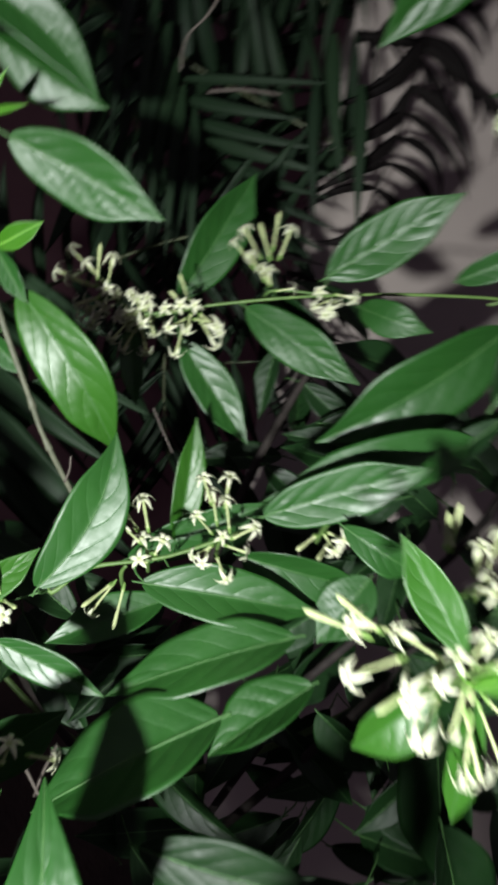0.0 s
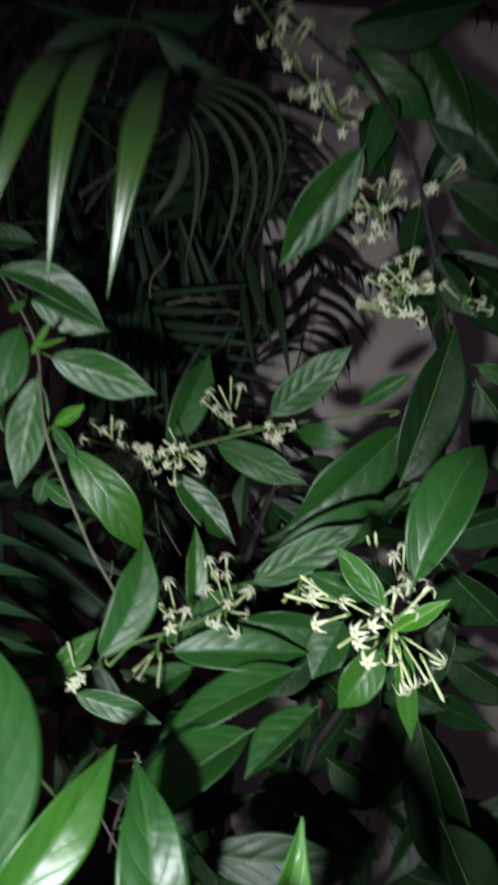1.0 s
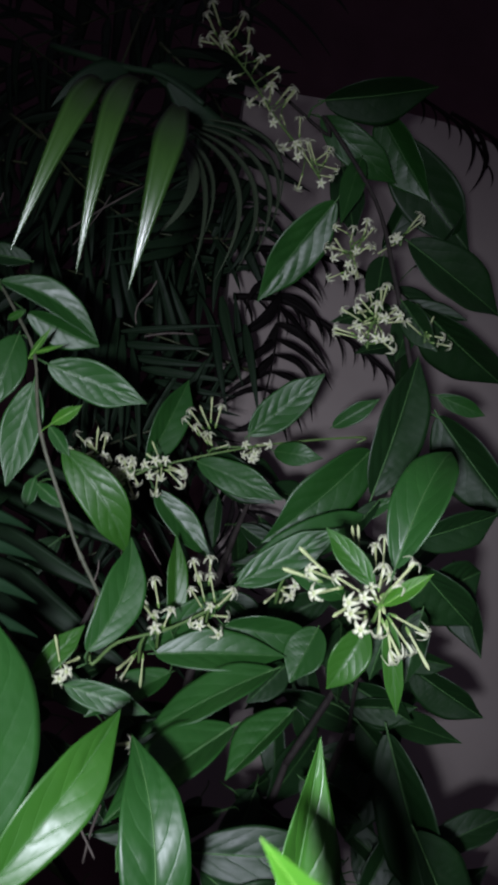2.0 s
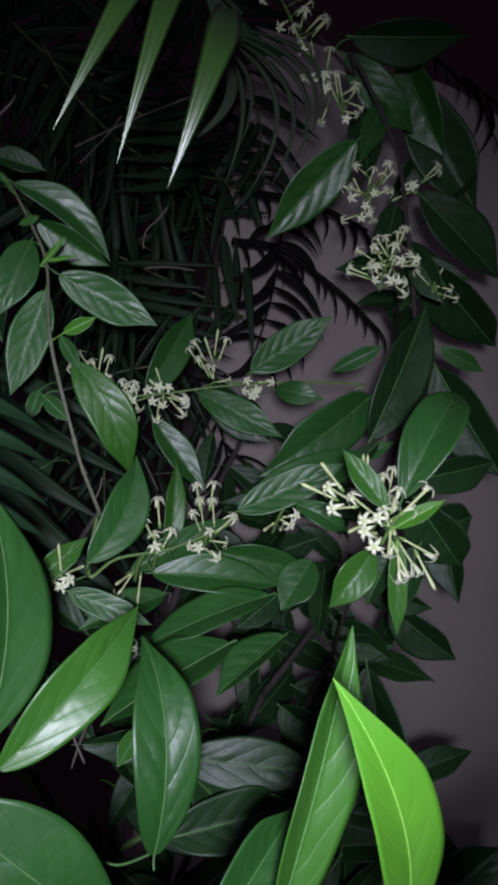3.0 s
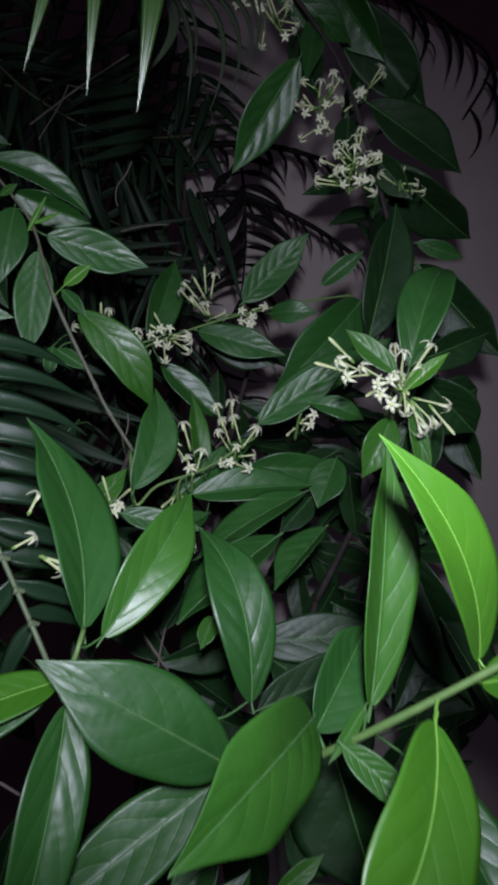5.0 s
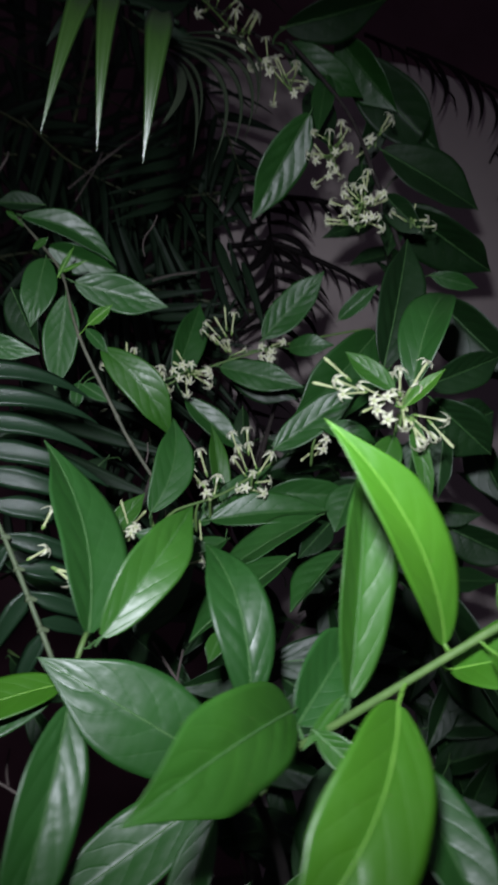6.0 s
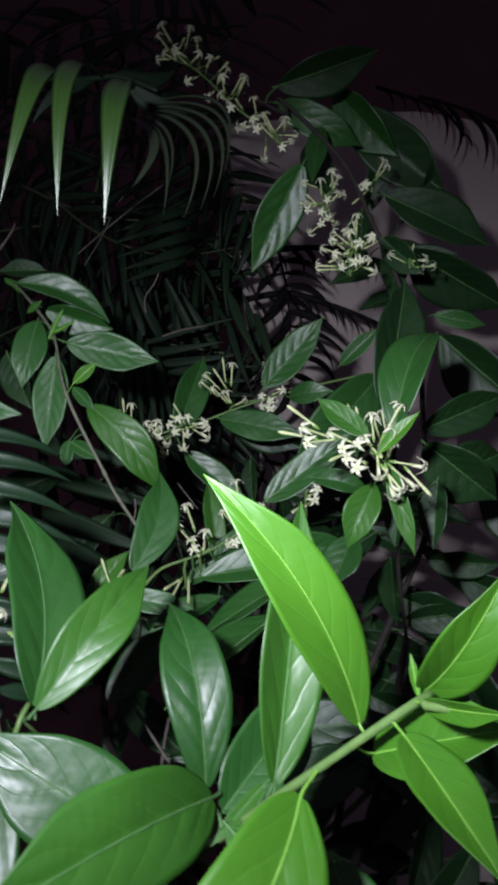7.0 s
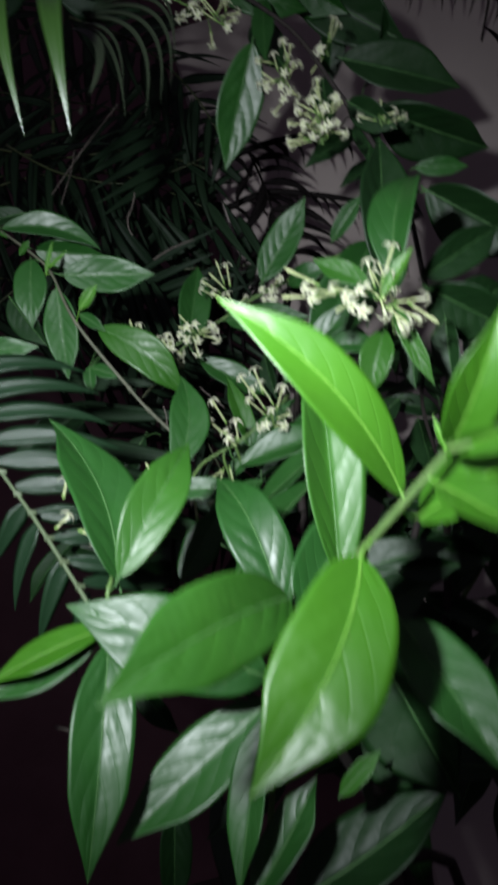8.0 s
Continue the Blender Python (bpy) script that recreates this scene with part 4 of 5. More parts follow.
gee = plant("jasmine_branch", "side branch with broad green leaves beside palm fronds", "shrub branch", "night jasmine branches")
stem(gee, [(-0.0544, 0.3700, 1.5313), (-0.0332, 0.3600, 1.5006), (-0.0188, 0.3520, 1.4743), (-0.0065, 0.3380, 1.4237), (0.0159, 0.3480, 1.3684), (0.0239, 0.3520, 1.3508), (0.0385, 0.3600, 1.3248)], 0.0009, 0.0013, STEM_GREY)
leaf(gee, (-0.0159, 0.3450, 1.4566), (-0.0256, 0.3498, 1.3891), (0.1620, -0.9824, -0.0931), 0.0239, joint=(-0.0147, 0.3473, 1.4574), bow=-0.02, fold=0.2)
leaf(gee, (-0.0302, 0.3500, 1.4875), (-0.0415, 0.3495, 1.4353), (0.2336, -0.9715, -0.0413), 0.0236, joint=(-0.0260, 0.3560, 1.4875), bow=0.10, fold=0.2)
leaf(gee, (-0.0564, 0.3600, 1.4685), (-0.0377, 0.3600, 1.4229), (-0.3104, -0.9421, -0.1273), 0.0234, in_shade=True)
leaf(gee, (-0.0117, 0.3580, 1.4722), (0.0549, 0.3662, 1.4540), (0.0430, -0.9604, -0.2754), 0.0273, joint=(-0.0188, 0.3520, 1.4743), bow=-0.02, fold=0.2)
leaf(gee, (-0.0491, 0.3600, 1.5266), (0.0169, 0.3803, 1.4954), (0.3032, -0.9527, 0.0215), 0.0220, joint=(-0.0491, 0.3675, 1.5237), bend=0.145, bow=-0.02)
leaf(gee, (-0.0359, 0.3850, 1.5147), (0.0152, 0.4000, 1.5001), (0.0080, -0.7107, -0.7034), 0.0240, joint=(-0.0438, 0.3650, 1.5160))
leaf(gee, (0.0009, 0.3300, 1.4284), (0.0181, 0.3270, 1.4409), (0.0274, -0.9630, -0.2682), 0.0083, joint=(-0.0065, 0.3380, 1.4237), young=0.90)
leaf(gee, (-0.0010, 0.3350, 1.4276), (0.0134, 0.3350, 1.4096), (-0.0436, -0.9984, -0.0350), 0.0087, joint=(-0.0065, 0.3380, 1.4237))
leaf(gee, (-0.0071, 0.3500, 1.3927), (0.0119, 0.3500, 1.3789), (-0.0211, -0.9994, -0.0290), 0.0101, joint=(0.0047, 0.3430, 1.3961))
leaf(gee, (-0.0108, 0.3600, 1.3973), (-0.0146, 0.3600, 1.3768), (0.1384, -0.9901, -0.0251), 0.0097, joint=(0.0028, 0.3422, 1.4007))
leaf(gee, (-0.0413, 0.4000, 1.5597), (-0.0801, 0.4000, 1.5619), (0.0004, -1.0000, 0.0073), 0.0170, in_shade=True)
leaf(gee, (-0.0221, 0.3500, 1.4727), (-0.0093, 0.3450, 1.4934), (0.1340, -0.9410, -0.3107), 0.0039, joint=(-0.0188, 0.3520, 1.4743), young=0.80)
leaf(gee, (-0.0200, 0.3500, 1.4762), (-0.0001, 0.3450, 1.4826), (-0.1018, -0.9127, -0.3958), 0.0030, joint=(-0.0200, 0.3527, 1.4765), young=0.80)
leaf(gee, (-0.0408, 0.3600, 1.5003), (-0.0287, 0.3550, 1.5063), (-0.1012, -0.8557, -0.5075), 0.0052, joint=(-0.0350, 0.3608, 1.5032), young=0.60)
leaf(gee, (-0.0547, 0.3700, 1.5293), (-0.0632, 0.3700, 1.5369), (-0.1163, -0.9847, -0.1300), 0.0044, joint=(-0.0544, 0.3700, 1.5313), young=0.60)
leaf(gee, (-0.0574, 0.3700, 1.5329), (-0.0485, 0.3700, 1.5223), (-0.0776, -0.9949, -0.0649), 0.0038, joint=(-0.0544, 0.3700, 1.5313), young=0.60)
leaf(gee, (-0.0715, 0.3000, 1.4102), (-0.0250, 0.3050, 1.4008), (0.0624, -0.9757, -0.2102), 0.0155, bow=0.03, fold=0.12)

# leaves deeper in the shrub, behind the lit ones, in the shade-darkened green
inner = plant("jasmine_branch", "shaded inner twigs with dark green leaves", "shrub branch", "night jasmine branches")
fill_rng = random.Random(77)


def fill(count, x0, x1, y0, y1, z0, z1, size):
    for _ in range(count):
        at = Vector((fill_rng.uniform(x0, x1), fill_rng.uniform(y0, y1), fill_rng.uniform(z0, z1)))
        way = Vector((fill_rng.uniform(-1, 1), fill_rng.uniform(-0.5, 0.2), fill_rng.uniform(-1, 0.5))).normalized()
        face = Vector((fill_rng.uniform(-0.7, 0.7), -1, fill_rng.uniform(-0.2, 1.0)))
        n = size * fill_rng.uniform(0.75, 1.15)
        leaf(inner, at, at + way * n, face, n * fill_rng.uniform(0.28, 0.36), bow=fill_rng.uniform(0.03, 0.1), in_shade=True, joint=at - way * 0.015 + Vector((0, 0.02, -0.01)))


stem(inner, [(0.13, 0.60, -0.03), (0.12, 0.57, 0.3), (0.10, 0.55, 0.6), (0.11, 0.52, 0.9), (0.09, 0.50, 1.1), (0.12, 0.52, 1.3), (0.16, 0.55, 1.42)], 0.011, 0.002)
stem(inner, [(0.09, 0.50, 1.05), (0.20, 0.50, 1.12), (0.30, 0.52, 1.2)], 0.003, 0.0015)
stem(inner, [(0.09, 0.50, 1.05), (0.0, 0.48, 1.12), (-0.10, 0.5, 1.2)], 0.003, 0.0015)
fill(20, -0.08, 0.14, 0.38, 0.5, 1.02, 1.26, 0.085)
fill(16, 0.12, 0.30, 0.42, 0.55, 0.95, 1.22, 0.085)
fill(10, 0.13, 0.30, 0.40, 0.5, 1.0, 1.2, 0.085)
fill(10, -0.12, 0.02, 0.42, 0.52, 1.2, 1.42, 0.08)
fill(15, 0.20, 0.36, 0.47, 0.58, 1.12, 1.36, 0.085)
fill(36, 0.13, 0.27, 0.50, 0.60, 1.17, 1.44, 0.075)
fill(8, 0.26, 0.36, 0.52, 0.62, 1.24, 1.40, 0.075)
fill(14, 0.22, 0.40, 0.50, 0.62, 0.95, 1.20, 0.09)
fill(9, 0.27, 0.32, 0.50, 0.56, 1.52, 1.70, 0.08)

# ---- palms ----
fan = plant("palm_frond", "drooping palm frond with pointed leaflets in lit and shaded greens", "palm frond")
stem(fan, [(0.0736, 0.2950, 1.6301), (0.0474, 0.2950, 1.6448), (0.0227, 0.3000, 1.6504), (-0.0244, 0.3100, 1.6646)], 0.0016, 0.002, PALM_SHADE, "rachis")
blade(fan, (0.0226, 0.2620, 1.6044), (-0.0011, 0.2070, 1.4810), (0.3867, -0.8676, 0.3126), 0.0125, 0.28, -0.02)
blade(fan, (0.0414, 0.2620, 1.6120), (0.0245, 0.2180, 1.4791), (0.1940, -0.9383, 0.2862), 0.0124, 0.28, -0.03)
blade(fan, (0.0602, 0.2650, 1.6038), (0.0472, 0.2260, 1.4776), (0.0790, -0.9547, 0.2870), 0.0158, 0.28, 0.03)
blade(fan, (0.0564, 0.2850, 1.5987), (0.0492, 0.2620, 1.5179), (0.1013, -0.9621, 0.2532), 0.0089, 0.10, 0.22, PALM_GREY)
blade(fan, (0.0663, 0.2850, 1.5950), (0.0755, 0.2620, 1.5055), (0.1013, -0.9621, 0.2532), 0.0044, 0.10, 0.08, PALM_GREY)
blade(fan, (0.0679, 0.2850, 1.6027), (0.0876, 0.2620, 1.5022), (0.1013, -0.9621, 0.2532), 0.0050, 0.10, 0.18, PALM_GREY)
blade(fan, (0.0708, 0.2850, 1.6045), (0.0983, 0.2620, 1.5071), (0.1013, -0.9621, 0.2532), 0.0050, 0.10, 0.20, PALM_GREY)
blade(fan, (0.0736, 0.2850, 1.6068), (0.1073, 0.2620, 1.5160), (0.1013, -0.9621, 0.2532), 0.0050, 0.10, 0.22, PALM_GREY)
blade(fan, (0.0749, 0.2850, 1.6094), (0.1140, 0.2620, 1.5299), (0.1013, -0.9621, 0.2532), 0.0045, 0.10, 0.24, PALM_GREY)
blade(fan, (0.0777, 0.2850, 1.6127), (0.1186, 0.2620, 1.5462), (0.1013, -0.9621, 0.2532), 0.0045, 0.10, 0.24, PALM_GREY)
blade(fan, (0.0607, 0.2850, 1.5997), (0.0795, 0.2620, 1.5251), (0.1013, -0.9621, 0.2532), 0.0038, 0.10, 0.14, PALM_GREY)
blade(fan, (0.0246, 0.3000, 1.6490), (-0.0166, 0.3000, 1.6154), (0.3460, -0.8368, -0.4243), 0.0137, 0.06, -0.10, PALM_SHADE)
blade(fan, (0.0511, 0.3000, 1.6461), (0.1086, 0.3300, 1.6406), (0.2859, -0.6726, -0.6825), 0.0192, 0.06, -0.12, PALM_SHADE)
blade(fan, (0.0395, 0.3100, 1.6595), (0.0848, 0.3400, 1.6950), (0.6905, -0.6365, -0.3437), 0.0183, 0.06, -0.10, PALM_SHADE)

left = plant("palm_frond", "glossy dark green palm frond with a pale rachis", "palm frond")
stem(left, [(-0.0472, 0.2460, 1.3286), (-0.0416, 0.2430, 1.3143), (-0.0269, 0.2360, 1.2837), (-0.0064, 0.2220, 1.2380), (-0.0001, 0.2150, 1.2245)], 0.0009, 0.0012, RACHIS_PALE, "rachis")
blade(left, (-0.0484, 0.2450, 1.3735), (0.0084, 0.2800, 1.3640), (0.5377, -0.8239, 0.1790), 0.0129, 0.10, 0.05, PALM_GLOSS)
blade(left, (-0.0488, 0.2450, 1.3593), (0.0124, 0.2800, 1.3492), (0.5096, -0.8462, 0.1557), 0.0136, 0.10, 0.05, PALM_GLOSS)
blade(left, (-0.0465, 0.2450, 1.3465), (0.0145, 0.2800, 1.3285), (0.5309, -0.8244, 0.1964), 0.0136, 0.10, 0.05, PALM_GLOSS)
blade(left, (-0.0447, 0.2450, 1.3325), (0.0168, 0.2800, 1.3124), (0.4970, -0.8677, 0.0096), 0.0134, 0.10, 0.05, PALM_GLOSS)
blade(left, (-0.0419, 0.2450, 1.3199), (0.0131, 0.2800, 1.3003), (0.4580, -0.8553, -0.2422), 0.0134, 0.10, 0.05, PALM_GLOSS)
blade(left, (-0.0366, 0.2450, 1.3036), (0.0145, 0.2800, 1.2831), (0.5720, -0.8198, 0.0261), 0.0133, 0.10, 0.05, PALM_GLOSS)
blade(left, (-0.0298, 0.2450, 1.2868), (0.0154, 0.2800, 1.2661), (0.4763, -0.8131, -0.3348), 0.0125, 0.10, 0.05, PALM_GLOSS)
blade(left, (-0.0246, 0.2450, 1.2713), (0.0167, 0.2800, 1.2508), (0.6888, -0.6979, 0.1962), 0.0118, 0.10, 0.05, PALM_GLOSS)
blade(left, (-0.0190, 0.2450, 1.2579), (0.0174, 0.2800, 1.2357), (0.5038, -0.7710, -0.3895), 0.0110, 0.10, 0.05, PALM_GLOSS)
blade(left, (-0.0135, 0.2450, 1.2446), (0.0094, 0.2800, 1.2260), (0.8614, -0.4870, 0.1442), 0.0095, 0.10, 0.05, PALM_GLOSS)
blade(left, (-0.0336, 0.2450, 1.2933), (-0.0601, 0.2500, 1.2669), (0.3478, -0.7935, -0.4994), 0.0121, 0.05, -0.04, PALM_GLOSS)
blade(left, (-0.0295, 0.2450, 1.2814), (-0.0543, 0.2500, 1.2411), (-0.2950, -0.9534, 0.0633), 0.0120, 0.05, -0.04, PALM_GLOSS)
blade(left, (-0.0182, 0.2450, 1.2600), (-0.0459, 0.2500, 1.2206), (0.3974, -0.8329, -0.3851), 0.0127, 0.05, -0.04, PALM_GLOSS)
blade(left, (-0.0119, 0.2450, 1.2391), (-0.0306, 0.2500, 1.1994), (-0.3723, -0.9263, 0.0587), 0.0106, 0.05, -0.04, PALM_GLOSS)

for at, way in (((-0.0410, 0.2430, 1.3135), (0.003, 0, -0.001)), ((-0.0345, 0.2400, 1.2990), (0.003, 0, -0.001)), ((-0.0285, 0.2368, 1.2868), (0.003, 0.001, -0.001)),
                ((-0.0213, 0.2322, 1.2712), (0.003, 0.002, -0.001)), ((-0.0150, 0.2278, 1.2571), (0.003, 0.002, -0.001)), ((-0.0088, 0.2236, 1.2433), (0.003, 0.002, -0.001))):
    stem(left, [Vector(at) - Vector(way) * 0.3, Vector(at) + Vector(way) * 0.4, Vector(at) + Vector(way)], 0.0019, 0.0009, RACHIS_PALE, "node")

leftb = plant("palm_frond", "wide dark palm leaflets in shade behind the branch", "palm frond")
blade(leftb, (-0.0750, 0.4600, 1.4296), (0.0333, 0.4455, 1.3905), (-0.1672, -0.9809, -0.0989), 0.0201, 0.06, 0.00, PALM_SHADE)
blade(leftb, (-0.0700, 0.4600, 1.4036), (0.0606, 0.4455, 1.3511), (-0.2233, -0.9276, -0.2994), 0.0209, 0.06, 0.00, PALM_SHADE)
blade(leftb, (-0.0627, 0.4600, 1.3651), (0.0387, 0.4455, 1.3178), (-0.1584, -0.9867, -0.0365), 0.0215, 0.06, 0.00, PALM_SHADE)
blade(leftb, (-0.0578, 0.4600, 1.3398), (0.0743, 0.4455, 1.2535), (-0.0427, -0.9939, 0.1017), 0.0257, 0.06, 0.00, PALM_SHADE)
blade(leftb, (-0.0530, 0.4600, 1.3146), (0.0468, 0.4455, 1.2372), (-0.1042, -0.9932, 0.0516), 0.0234, 0.06, 0.00, PALM_SHADE)

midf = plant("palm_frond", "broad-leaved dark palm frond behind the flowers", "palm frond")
blade(midf, (0.0061, 0.6200, 1.5850), (0.1302, 0.6000, 1.6009), (-0.1237, -0.9618, -0.2441), 0.0087, 0.06, 0.00, PALM_SHADE)
blade(midf, (0.0101, 0.6200, 1.5714), (0.1047, 0.6000, 1.5707), (-0.1887, -0.8766, -0.4428), 0.0118, 0.06, 0.00, PALM_SHADE)
blade(midf, (0.0220, 0.6200, 1.5573), (0.1265, 0.6000, 1.5538), (-0.1778, -0.8409, -0.5111), 0.0123, 0.06, 0.00, PALM_SHADE)
blade(midf, (0.0334, 0.6200, 1.5458), (0.1412, 0.6000, 1.5363), (-0.1959, -0.9597, -0.2013), 0.0124, 0.06, 0.00, PALM_SHADE)
blade(midf, (0.0498, 0.6200, 1.5335), (0.1393, 0.6000, 1.5202), (-0.2588, -0.8071, -0.5307), 0.0125, 0.06, 0.00, PALM_SHADE)
blade(midf, (0.0667, 0.6200, 1.5197), (0.1469, 0.6000, 1.4991), (-0.3143, -0.8708, -0.3781), 0.0117, 0.06, 0.00, PALM_SHADE)
blade(midf, (0.0816, 0.6200, 1.5053), (0.1444, 0.6000, 1.4812), (-0.4206, -0.7956, -0.4360), 0.0109, 0.06, 0.00, PALM_SHADE)
blade(midf, (0.0984, 0.6200, 1.4933), (0.1404, 0.6000, 1.4692), (-0.2814, -0.9199, 0.2732), 0.0091, 0.06, 0.00, PALM_SHADE)
blade(midf, (-0.0065, 0.6000, 1.6143), (-0.0054, 0.5800, 1.4659), (0.1199, -0.9838, 0.1335), 0.0127, 0.06, 0.00, PALM_SHADE)
blade(midf, (0.0051, 0.6000, 1.5937), (0.0096, 0.5800, 1.4459), (-0.2637, -0.9569, 0.1216), 0.0120, 0.06, 0.00, PALM_SHADE)
blade(midf, (0.0117, 0.6000, 1.5755), (0.0252, 0.5800, 1.4429), (-0.0637, -0.9878, 0.1425), 0.0112, 0.06, 0.00, PALM_SHADE)
blade(midf, (-0.0355, 0.6000, 1.6344), (-0.0294, 0.5800, 1.5156), (-0.1360, -0.9781, 0.1577), 0.0125, 0.06, 0.00, PALM_SHADE)
blade(midf, (-0.0179, 0.6000, 1.6344), (-0.0033, 0.5800, 1.5032), (-0.2897, -0.9505, 0.1128), 0.0117, 0.06, 0.00, PALM_SHADE)
blade(midf, (0.0230, 0.6000, 1.5621), (0.0437, 0.5800, 1.4340), (0.2719, -0.9431, 0.1913), 0.0104, 0.06, 0.00, PALM_SHADE)
blade(midf, (-0.0546, 0.6000, 1.4877), (-0.0665, 0.5800, 1.4315), (0.5103, -0.8387, 0.1904), 0.0131, 0.06, 0.00, PALM_SHADE)
blade(midf, (-0.0252, 0.6000, 1.4727), (-0.0321, 0.5800, 1.4088), (-0.0877, -0.9480, 0.3061), 0.0133, 0.06, 0.00, PALM_SHADE)
blade(midf, (0.1137, 0.6000, 1.6322), (0.1453, 0.5900, 1.5290), (-0.5061, -0.8595, -0.0716), 0.0153, 0.06, 0.00, PALM_SHADE)
blade(midf, (0.1095, 0.6000, 1.5964), (0.1310, 0.5900, 1.4966), (-0.3570, -0.9339, 0.0166), 0.0112, 0.06, 0.00, PALM_SHADE)
blade(midf, (0.1426, 0.6000, 1.6035), (0.1646, 0.5900, 1.4954), (-0.0780, -0.9940, 0.0761), 0.0121, 0.06, 0.00, PALM_SHADE)
blade(midf, (0.0705, 0.6000, 1.7511), (-0.0149, 0.5600, 1.7002), (0.5620, -0.7466, -0.3561), 0.0135, 0.06, 0.00, PALM_SHADE)
blade(midf, (0.0764, 0.6000, 1.7337), (-0.0154, 0.5600, 1.6854), (0.5006, -0.8224, -0.2704), 0.0135, 0.06, 0.00, PALM_SHADE)
blade(midf, (0.0843, 0.6000, 1.7170), (-0.0108, 0.5600, 1.6674), (0.5083, -0.7933, -0.3353), 0.0141, 0.06, 0.00, PALM_SHADE)
blade(midf, (0.0774, 0.6000, 1.6965), (-0.0088, 0.5600, 1.6499), (0.5343, -0.7838, -0.3166), 0.0140, 0.06, 0.00, PALM_SHADE)
blade(midf, (0.0662, 0.6000, 1.6827), (-0.0062, 0.5600, 1.6340), (0.5960, -0.7589, -0.2625), 0.0132, 0.06, 0.00, PALM_SHADE)

frond("dry feathery palm frond darkened to a silhouette against the wall", [(0.1858, 0.6600, 1.7131), (0.1903, 0.6600, 1.6552), (0.1869, 0.6600, 1.5879), (0.1772, 0.6700, 1.5166)], 10, 0.085, 0.0120, 58, 0.25, "dry")
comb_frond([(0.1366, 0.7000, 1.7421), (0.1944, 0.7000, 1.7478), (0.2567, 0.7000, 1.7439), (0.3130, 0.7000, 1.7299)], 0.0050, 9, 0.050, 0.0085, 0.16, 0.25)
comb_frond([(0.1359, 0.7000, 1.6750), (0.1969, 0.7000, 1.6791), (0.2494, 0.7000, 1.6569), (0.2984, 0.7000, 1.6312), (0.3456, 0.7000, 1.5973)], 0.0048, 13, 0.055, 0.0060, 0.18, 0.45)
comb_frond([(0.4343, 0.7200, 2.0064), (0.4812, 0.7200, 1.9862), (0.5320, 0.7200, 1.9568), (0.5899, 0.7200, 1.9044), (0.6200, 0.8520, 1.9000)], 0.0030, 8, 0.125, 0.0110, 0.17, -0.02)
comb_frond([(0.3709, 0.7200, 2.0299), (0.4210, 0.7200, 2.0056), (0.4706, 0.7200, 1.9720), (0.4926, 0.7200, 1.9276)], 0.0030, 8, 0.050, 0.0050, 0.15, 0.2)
frond("dry feathery palm frond darkened to a silhouette against the wall", [(0.0889, 0.6000, 1.4892), (0.1286, 0.6200, 1.4506), (0.1583, 0.6300, 1.3935), (0.1644, 0.6400, 1.3251)], 10, 0.062, 0.0060, 60, 0.40, "dry")
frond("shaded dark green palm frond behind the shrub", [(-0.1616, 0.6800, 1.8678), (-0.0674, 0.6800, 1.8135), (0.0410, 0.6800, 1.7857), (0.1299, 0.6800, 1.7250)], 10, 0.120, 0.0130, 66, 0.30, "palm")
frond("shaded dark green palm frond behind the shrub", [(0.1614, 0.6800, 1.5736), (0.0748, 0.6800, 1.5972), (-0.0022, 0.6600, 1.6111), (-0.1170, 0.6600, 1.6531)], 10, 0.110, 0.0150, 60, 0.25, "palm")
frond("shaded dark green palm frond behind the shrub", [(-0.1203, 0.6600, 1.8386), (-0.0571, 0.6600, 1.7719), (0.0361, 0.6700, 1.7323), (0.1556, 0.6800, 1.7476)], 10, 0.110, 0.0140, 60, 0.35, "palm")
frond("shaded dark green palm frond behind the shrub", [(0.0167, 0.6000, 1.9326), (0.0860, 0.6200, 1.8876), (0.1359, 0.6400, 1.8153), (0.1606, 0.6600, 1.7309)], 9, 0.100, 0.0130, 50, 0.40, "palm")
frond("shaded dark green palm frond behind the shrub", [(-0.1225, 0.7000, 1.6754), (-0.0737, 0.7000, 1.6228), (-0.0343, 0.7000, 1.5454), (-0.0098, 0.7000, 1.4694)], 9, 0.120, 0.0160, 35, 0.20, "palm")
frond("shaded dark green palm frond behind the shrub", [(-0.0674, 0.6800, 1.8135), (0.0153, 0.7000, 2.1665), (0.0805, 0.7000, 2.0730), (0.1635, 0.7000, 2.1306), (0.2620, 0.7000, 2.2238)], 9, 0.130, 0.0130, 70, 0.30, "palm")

# further fronds added in the shade tone to fill the dark gaps
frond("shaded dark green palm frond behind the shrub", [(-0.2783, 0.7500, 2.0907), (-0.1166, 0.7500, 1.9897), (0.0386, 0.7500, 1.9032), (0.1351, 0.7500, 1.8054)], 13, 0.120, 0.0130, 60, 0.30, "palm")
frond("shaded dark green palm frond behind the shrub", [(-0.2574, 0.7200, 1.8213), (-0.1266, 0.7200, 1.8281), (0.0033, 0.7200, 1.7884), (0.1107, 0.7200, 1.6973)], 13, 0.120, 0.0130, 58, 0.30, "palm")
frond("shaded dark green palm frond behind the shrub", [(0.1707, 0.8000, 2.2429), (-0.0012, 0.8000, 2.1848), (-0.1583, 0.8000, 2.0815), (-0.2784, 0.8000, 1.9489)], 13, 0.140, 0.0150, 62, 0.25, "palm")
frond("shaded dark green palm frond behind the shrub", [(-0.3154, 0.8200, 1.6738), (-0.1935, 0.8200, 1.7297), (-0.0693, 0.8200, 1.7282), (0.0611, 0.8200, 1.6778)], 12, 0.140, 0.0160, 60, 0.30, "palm")
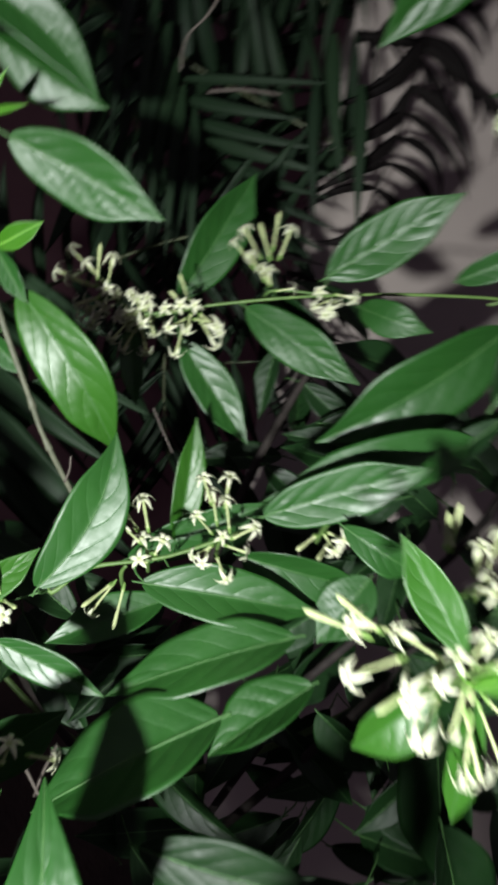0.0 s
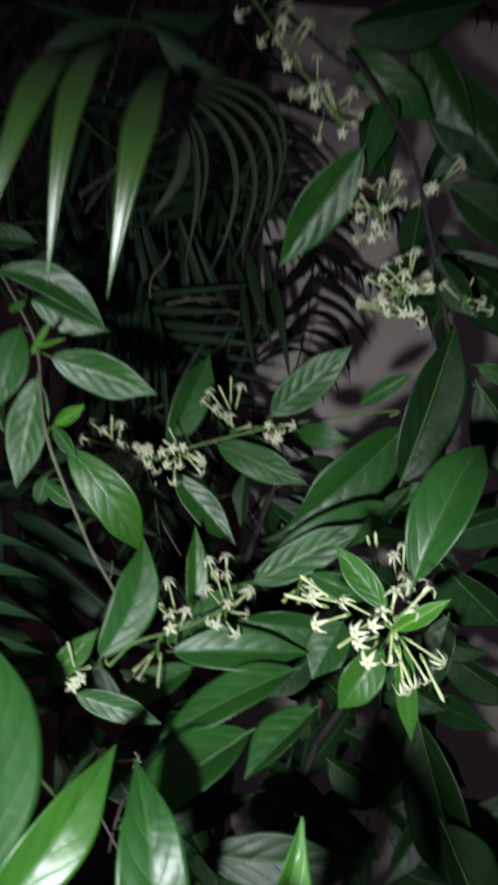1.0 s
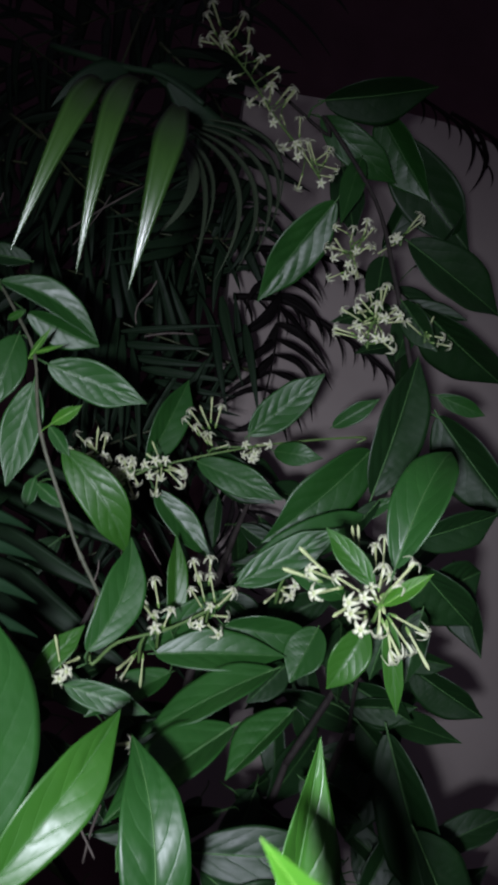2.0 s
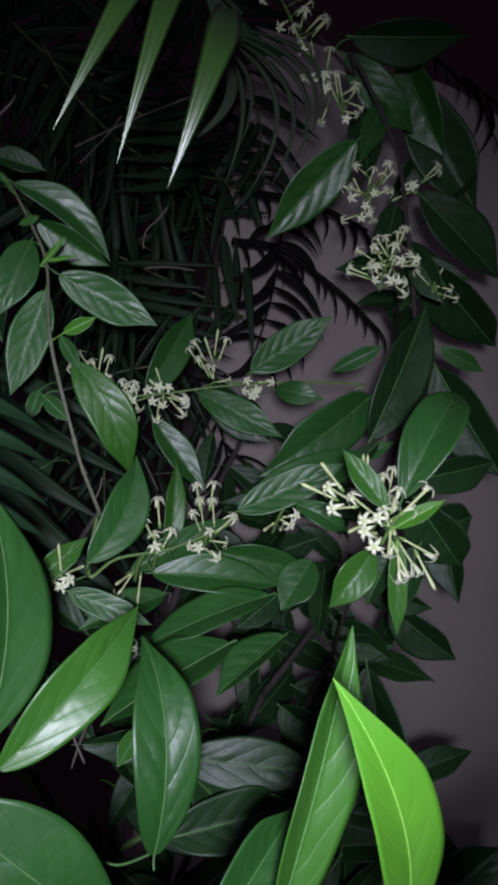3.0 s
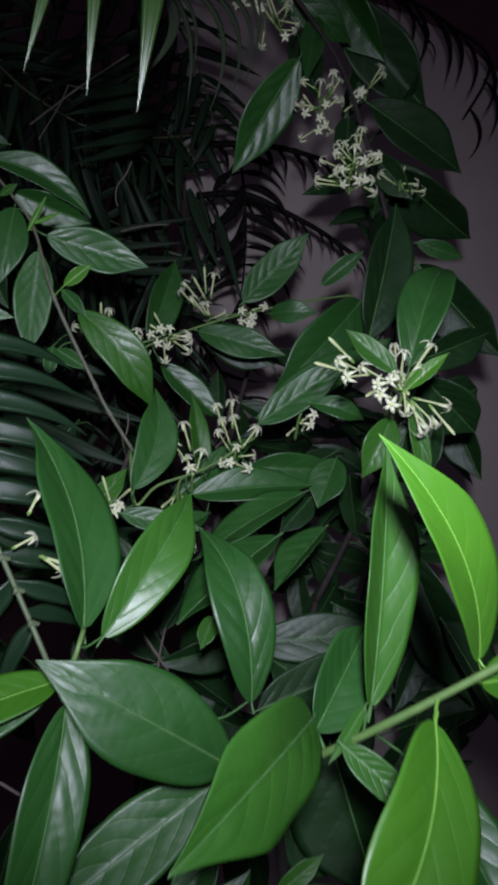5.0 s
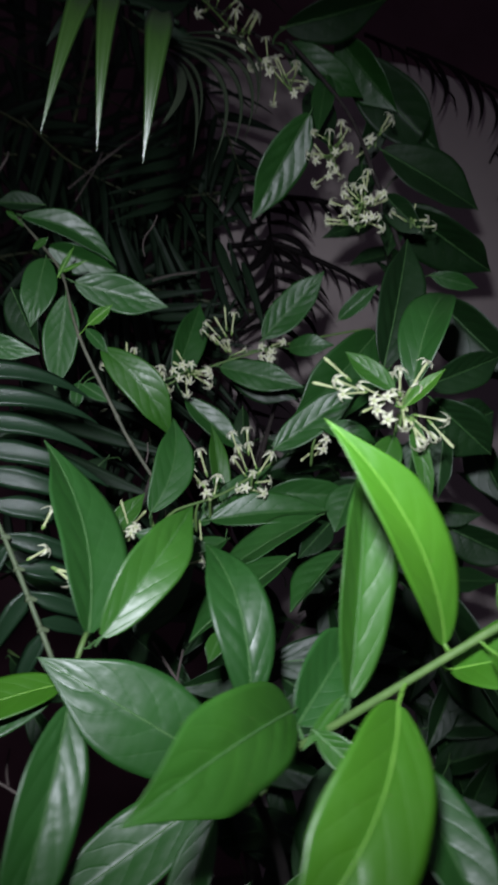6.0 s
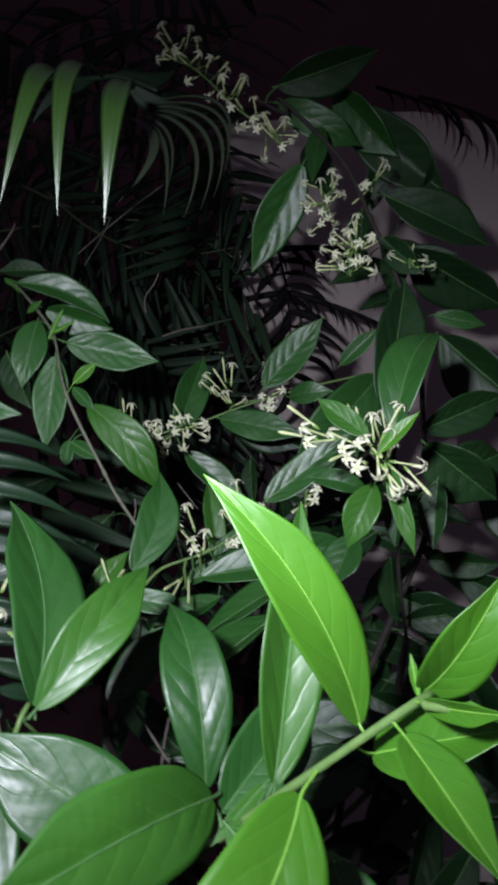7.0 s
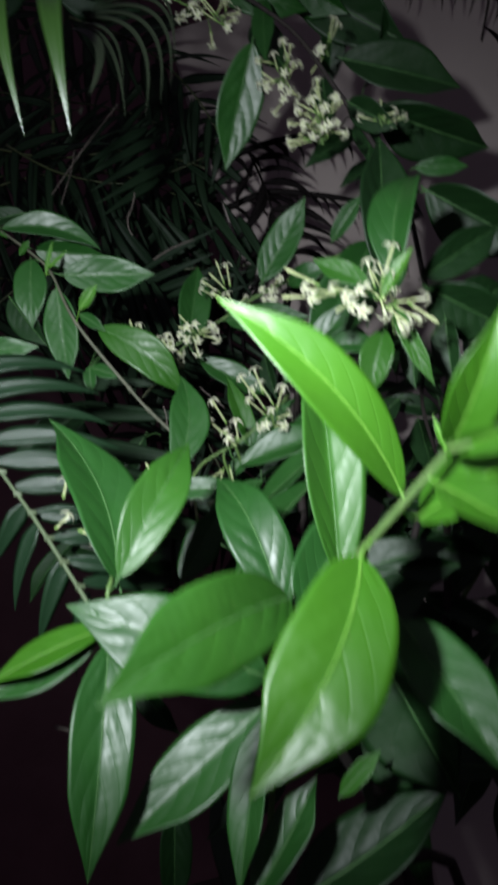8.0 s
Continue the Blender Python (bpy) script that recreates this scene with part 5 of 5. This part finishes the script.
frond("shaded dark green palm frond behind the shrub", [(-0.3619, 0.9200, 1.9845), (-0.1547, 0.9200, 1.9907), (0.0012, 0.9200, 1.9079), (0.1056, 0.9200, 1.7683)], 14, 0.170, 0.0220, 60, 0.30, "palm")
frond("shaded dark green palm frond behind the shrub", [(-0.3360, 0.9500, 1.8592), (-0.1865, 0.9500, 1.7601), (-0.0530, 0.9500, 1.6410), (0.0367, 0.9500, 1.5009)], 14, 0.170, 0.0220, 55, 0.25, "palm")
# broad fronds added as a near-black backing
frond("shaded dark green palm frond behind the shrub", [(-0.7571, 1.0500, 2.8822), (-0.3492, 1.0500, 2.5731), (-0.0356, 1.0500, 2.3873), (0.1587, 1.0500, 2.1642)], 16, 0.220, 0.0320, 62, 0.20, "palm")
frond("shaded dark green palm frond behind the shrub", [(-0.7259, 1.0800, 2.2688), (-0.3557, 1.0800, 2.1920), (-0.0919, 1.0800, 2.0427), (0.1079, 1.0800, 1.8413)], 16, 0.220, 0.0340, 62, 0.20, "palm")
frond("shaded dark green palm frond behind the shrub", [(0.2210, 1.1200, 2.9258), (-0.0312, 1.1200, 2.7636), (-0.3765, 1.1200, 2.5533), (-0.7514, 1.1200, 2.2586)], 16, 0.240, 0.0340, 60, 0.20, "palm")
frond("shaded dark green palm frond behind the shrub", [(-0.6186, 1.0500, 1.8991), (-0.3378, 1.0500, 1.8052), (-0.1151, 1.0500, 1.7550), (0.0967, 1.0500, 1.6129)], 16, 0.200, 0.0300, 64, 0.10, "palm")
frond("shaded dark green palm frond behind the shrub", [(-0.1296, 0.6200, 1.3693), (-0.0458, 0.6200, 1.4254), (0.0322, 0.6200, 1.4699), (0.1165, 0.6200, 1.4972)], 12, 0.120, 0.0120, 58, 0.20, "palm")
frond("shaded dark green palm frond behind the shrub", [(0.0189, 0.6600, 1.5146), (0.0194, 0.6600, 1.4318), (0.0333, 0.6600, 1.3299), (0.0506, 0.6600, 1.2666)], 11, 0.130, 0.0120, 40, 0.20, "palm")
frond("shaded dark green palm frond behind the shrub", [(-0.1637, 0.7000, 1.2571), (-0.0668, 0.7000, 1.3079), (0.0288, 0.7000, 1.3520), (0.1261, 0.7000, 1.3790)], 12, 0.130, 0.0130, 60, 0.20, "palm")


# ---- loose twigs ----
def twig(label, pts, r0, r1):
    bm = bmesh.new()
    tube(bm, pts, r0, r1, 7)
    return tagged(part("twig", bm, TWIG, None), label, "twig")


twig("thin pale broken twig between shaded leaves", [(0.0603, 0.4000, 1.3671), (0.0668, 0.4000, 1.3569), (0.0743, 0.4000, 1.3460)], 0.0005, 0.0004)
twig("thin bare side shoot beside a green stem", [(0.0341, 0.3520, 1.3352), (0.0358, 0.3500, 1.3417), (0.0360, 0.3480, 1.3487)], 0.0005, 0.0003)
twig("thin pale dry tendril hanging in front of palms", [(0.0491, 0.4500, 1.5777), (0.0435, 0.4500, 1.5659), (0.0364, 0.4500, 1.5563), (0.0344, 0.4500, 1.5464), (0.0356, 0.4500, 1.5382)], 0.0007, 0.0005)
twig("thin straight grey twig among palm leaflets", [(-0.0388, 0.5000, 1.6371), (0.0046, 0.5000, 1.6747), (0.0529, 0.5000, 1.7118)], 0.0009, 0.0007)
twig("thin bent grey twig among palm leaflets", [(-0.0321, 0.5000, 1.6233), (-0.0138, 0.5000, 1.6547), (-0.0037, 0.5000, 1.6774)], 0.0007, 0.0006)
twig("pale curled dead leaf tip on a twig", [(-0.0908, 0.4200, 1.5920), (-0.0830, 0.4200, 1.6027), (-0.0760, 0.4200, 1.6147), (-0.0741, 0.4200, 1.6215)], 0.0016, 0.0005)
twig("reddish dry twig between glossy leaves", [(0.0343, 0.3300, 1.2192), (0.0436, 0.3300, 1.2028), (0.0528, 0.3300, 1.1877)], 0.0009, 0.0007)
twig("reddish dry twig between glossy leaves", [(0.0528, 0.3400, 1.2112), (0.0486, 0.3400, 1.1957), (0.0461, 0.3400, 1.1805)], 0.0008, 0.0006)
twig("thin brown forked twig beside lower leaves", [(-0.0573, 0.2700, 1.1754), (-0.0388, 0.2700, 1.1648), (-0.0234, 0.2700, 1.1531)], 0.0009, 0.0006)
twig("thin brown forked twig beside lower leaves", [(-0.0366, 0.2700, 1.1638), (-0.0371, 0.2700, 1.1733), (-0.0355, 0.2700, 1.1818)], 0.0006, 0.0004)
twig("pale bare twig crossing dark palm leaflets", [(0.0376, 0.5500, 1.5602), (0.0600, 0.5500, 1.5662), (0.0866, 0.5500, 1.5685)], 0.0012, 0.0008)
twig("brown bare twig behind the flower cluster", [(0.2525, 0.4300, 1.4122), (0.2587, 0.4300, 1.4418), (0.2623, 0.4300, 1.4617)], 0.0015, 0.0012)


# ---- fallen flowers ----
def fallen_flower(base, tip):
    ob = flower(None, base, tip, (0, 1, 2, 3), "fallen_flower")
    return tagged(ob, "small wilted cream flower caught on a leaf", "fallen flower", "fallen flowers")


fallen_flower((-0.0177, 0.2360, 1.2746), (-0.0069, 0.2342, 1.2797))
fallen_flower((-0.0063, 0.2360, 1.2705), (0.0050, 0.2342, 1.2664))
fallen_flower((-0.0111, 0.2400, 1.2890), (-0.0051, 0.2382, 1.2994))
fallen_flower((0.0563, 0.2700, 1.2658), (0.0681, 0.2682, 1.2679))
fallen_flower((0.0490, 0.2700, 1.2597), (0.0511, 0.2682, 1.2715))
fallen_flower((-0.0046, 0.2350, 1.2700), (0.0046, 0.2332, 1.2623))
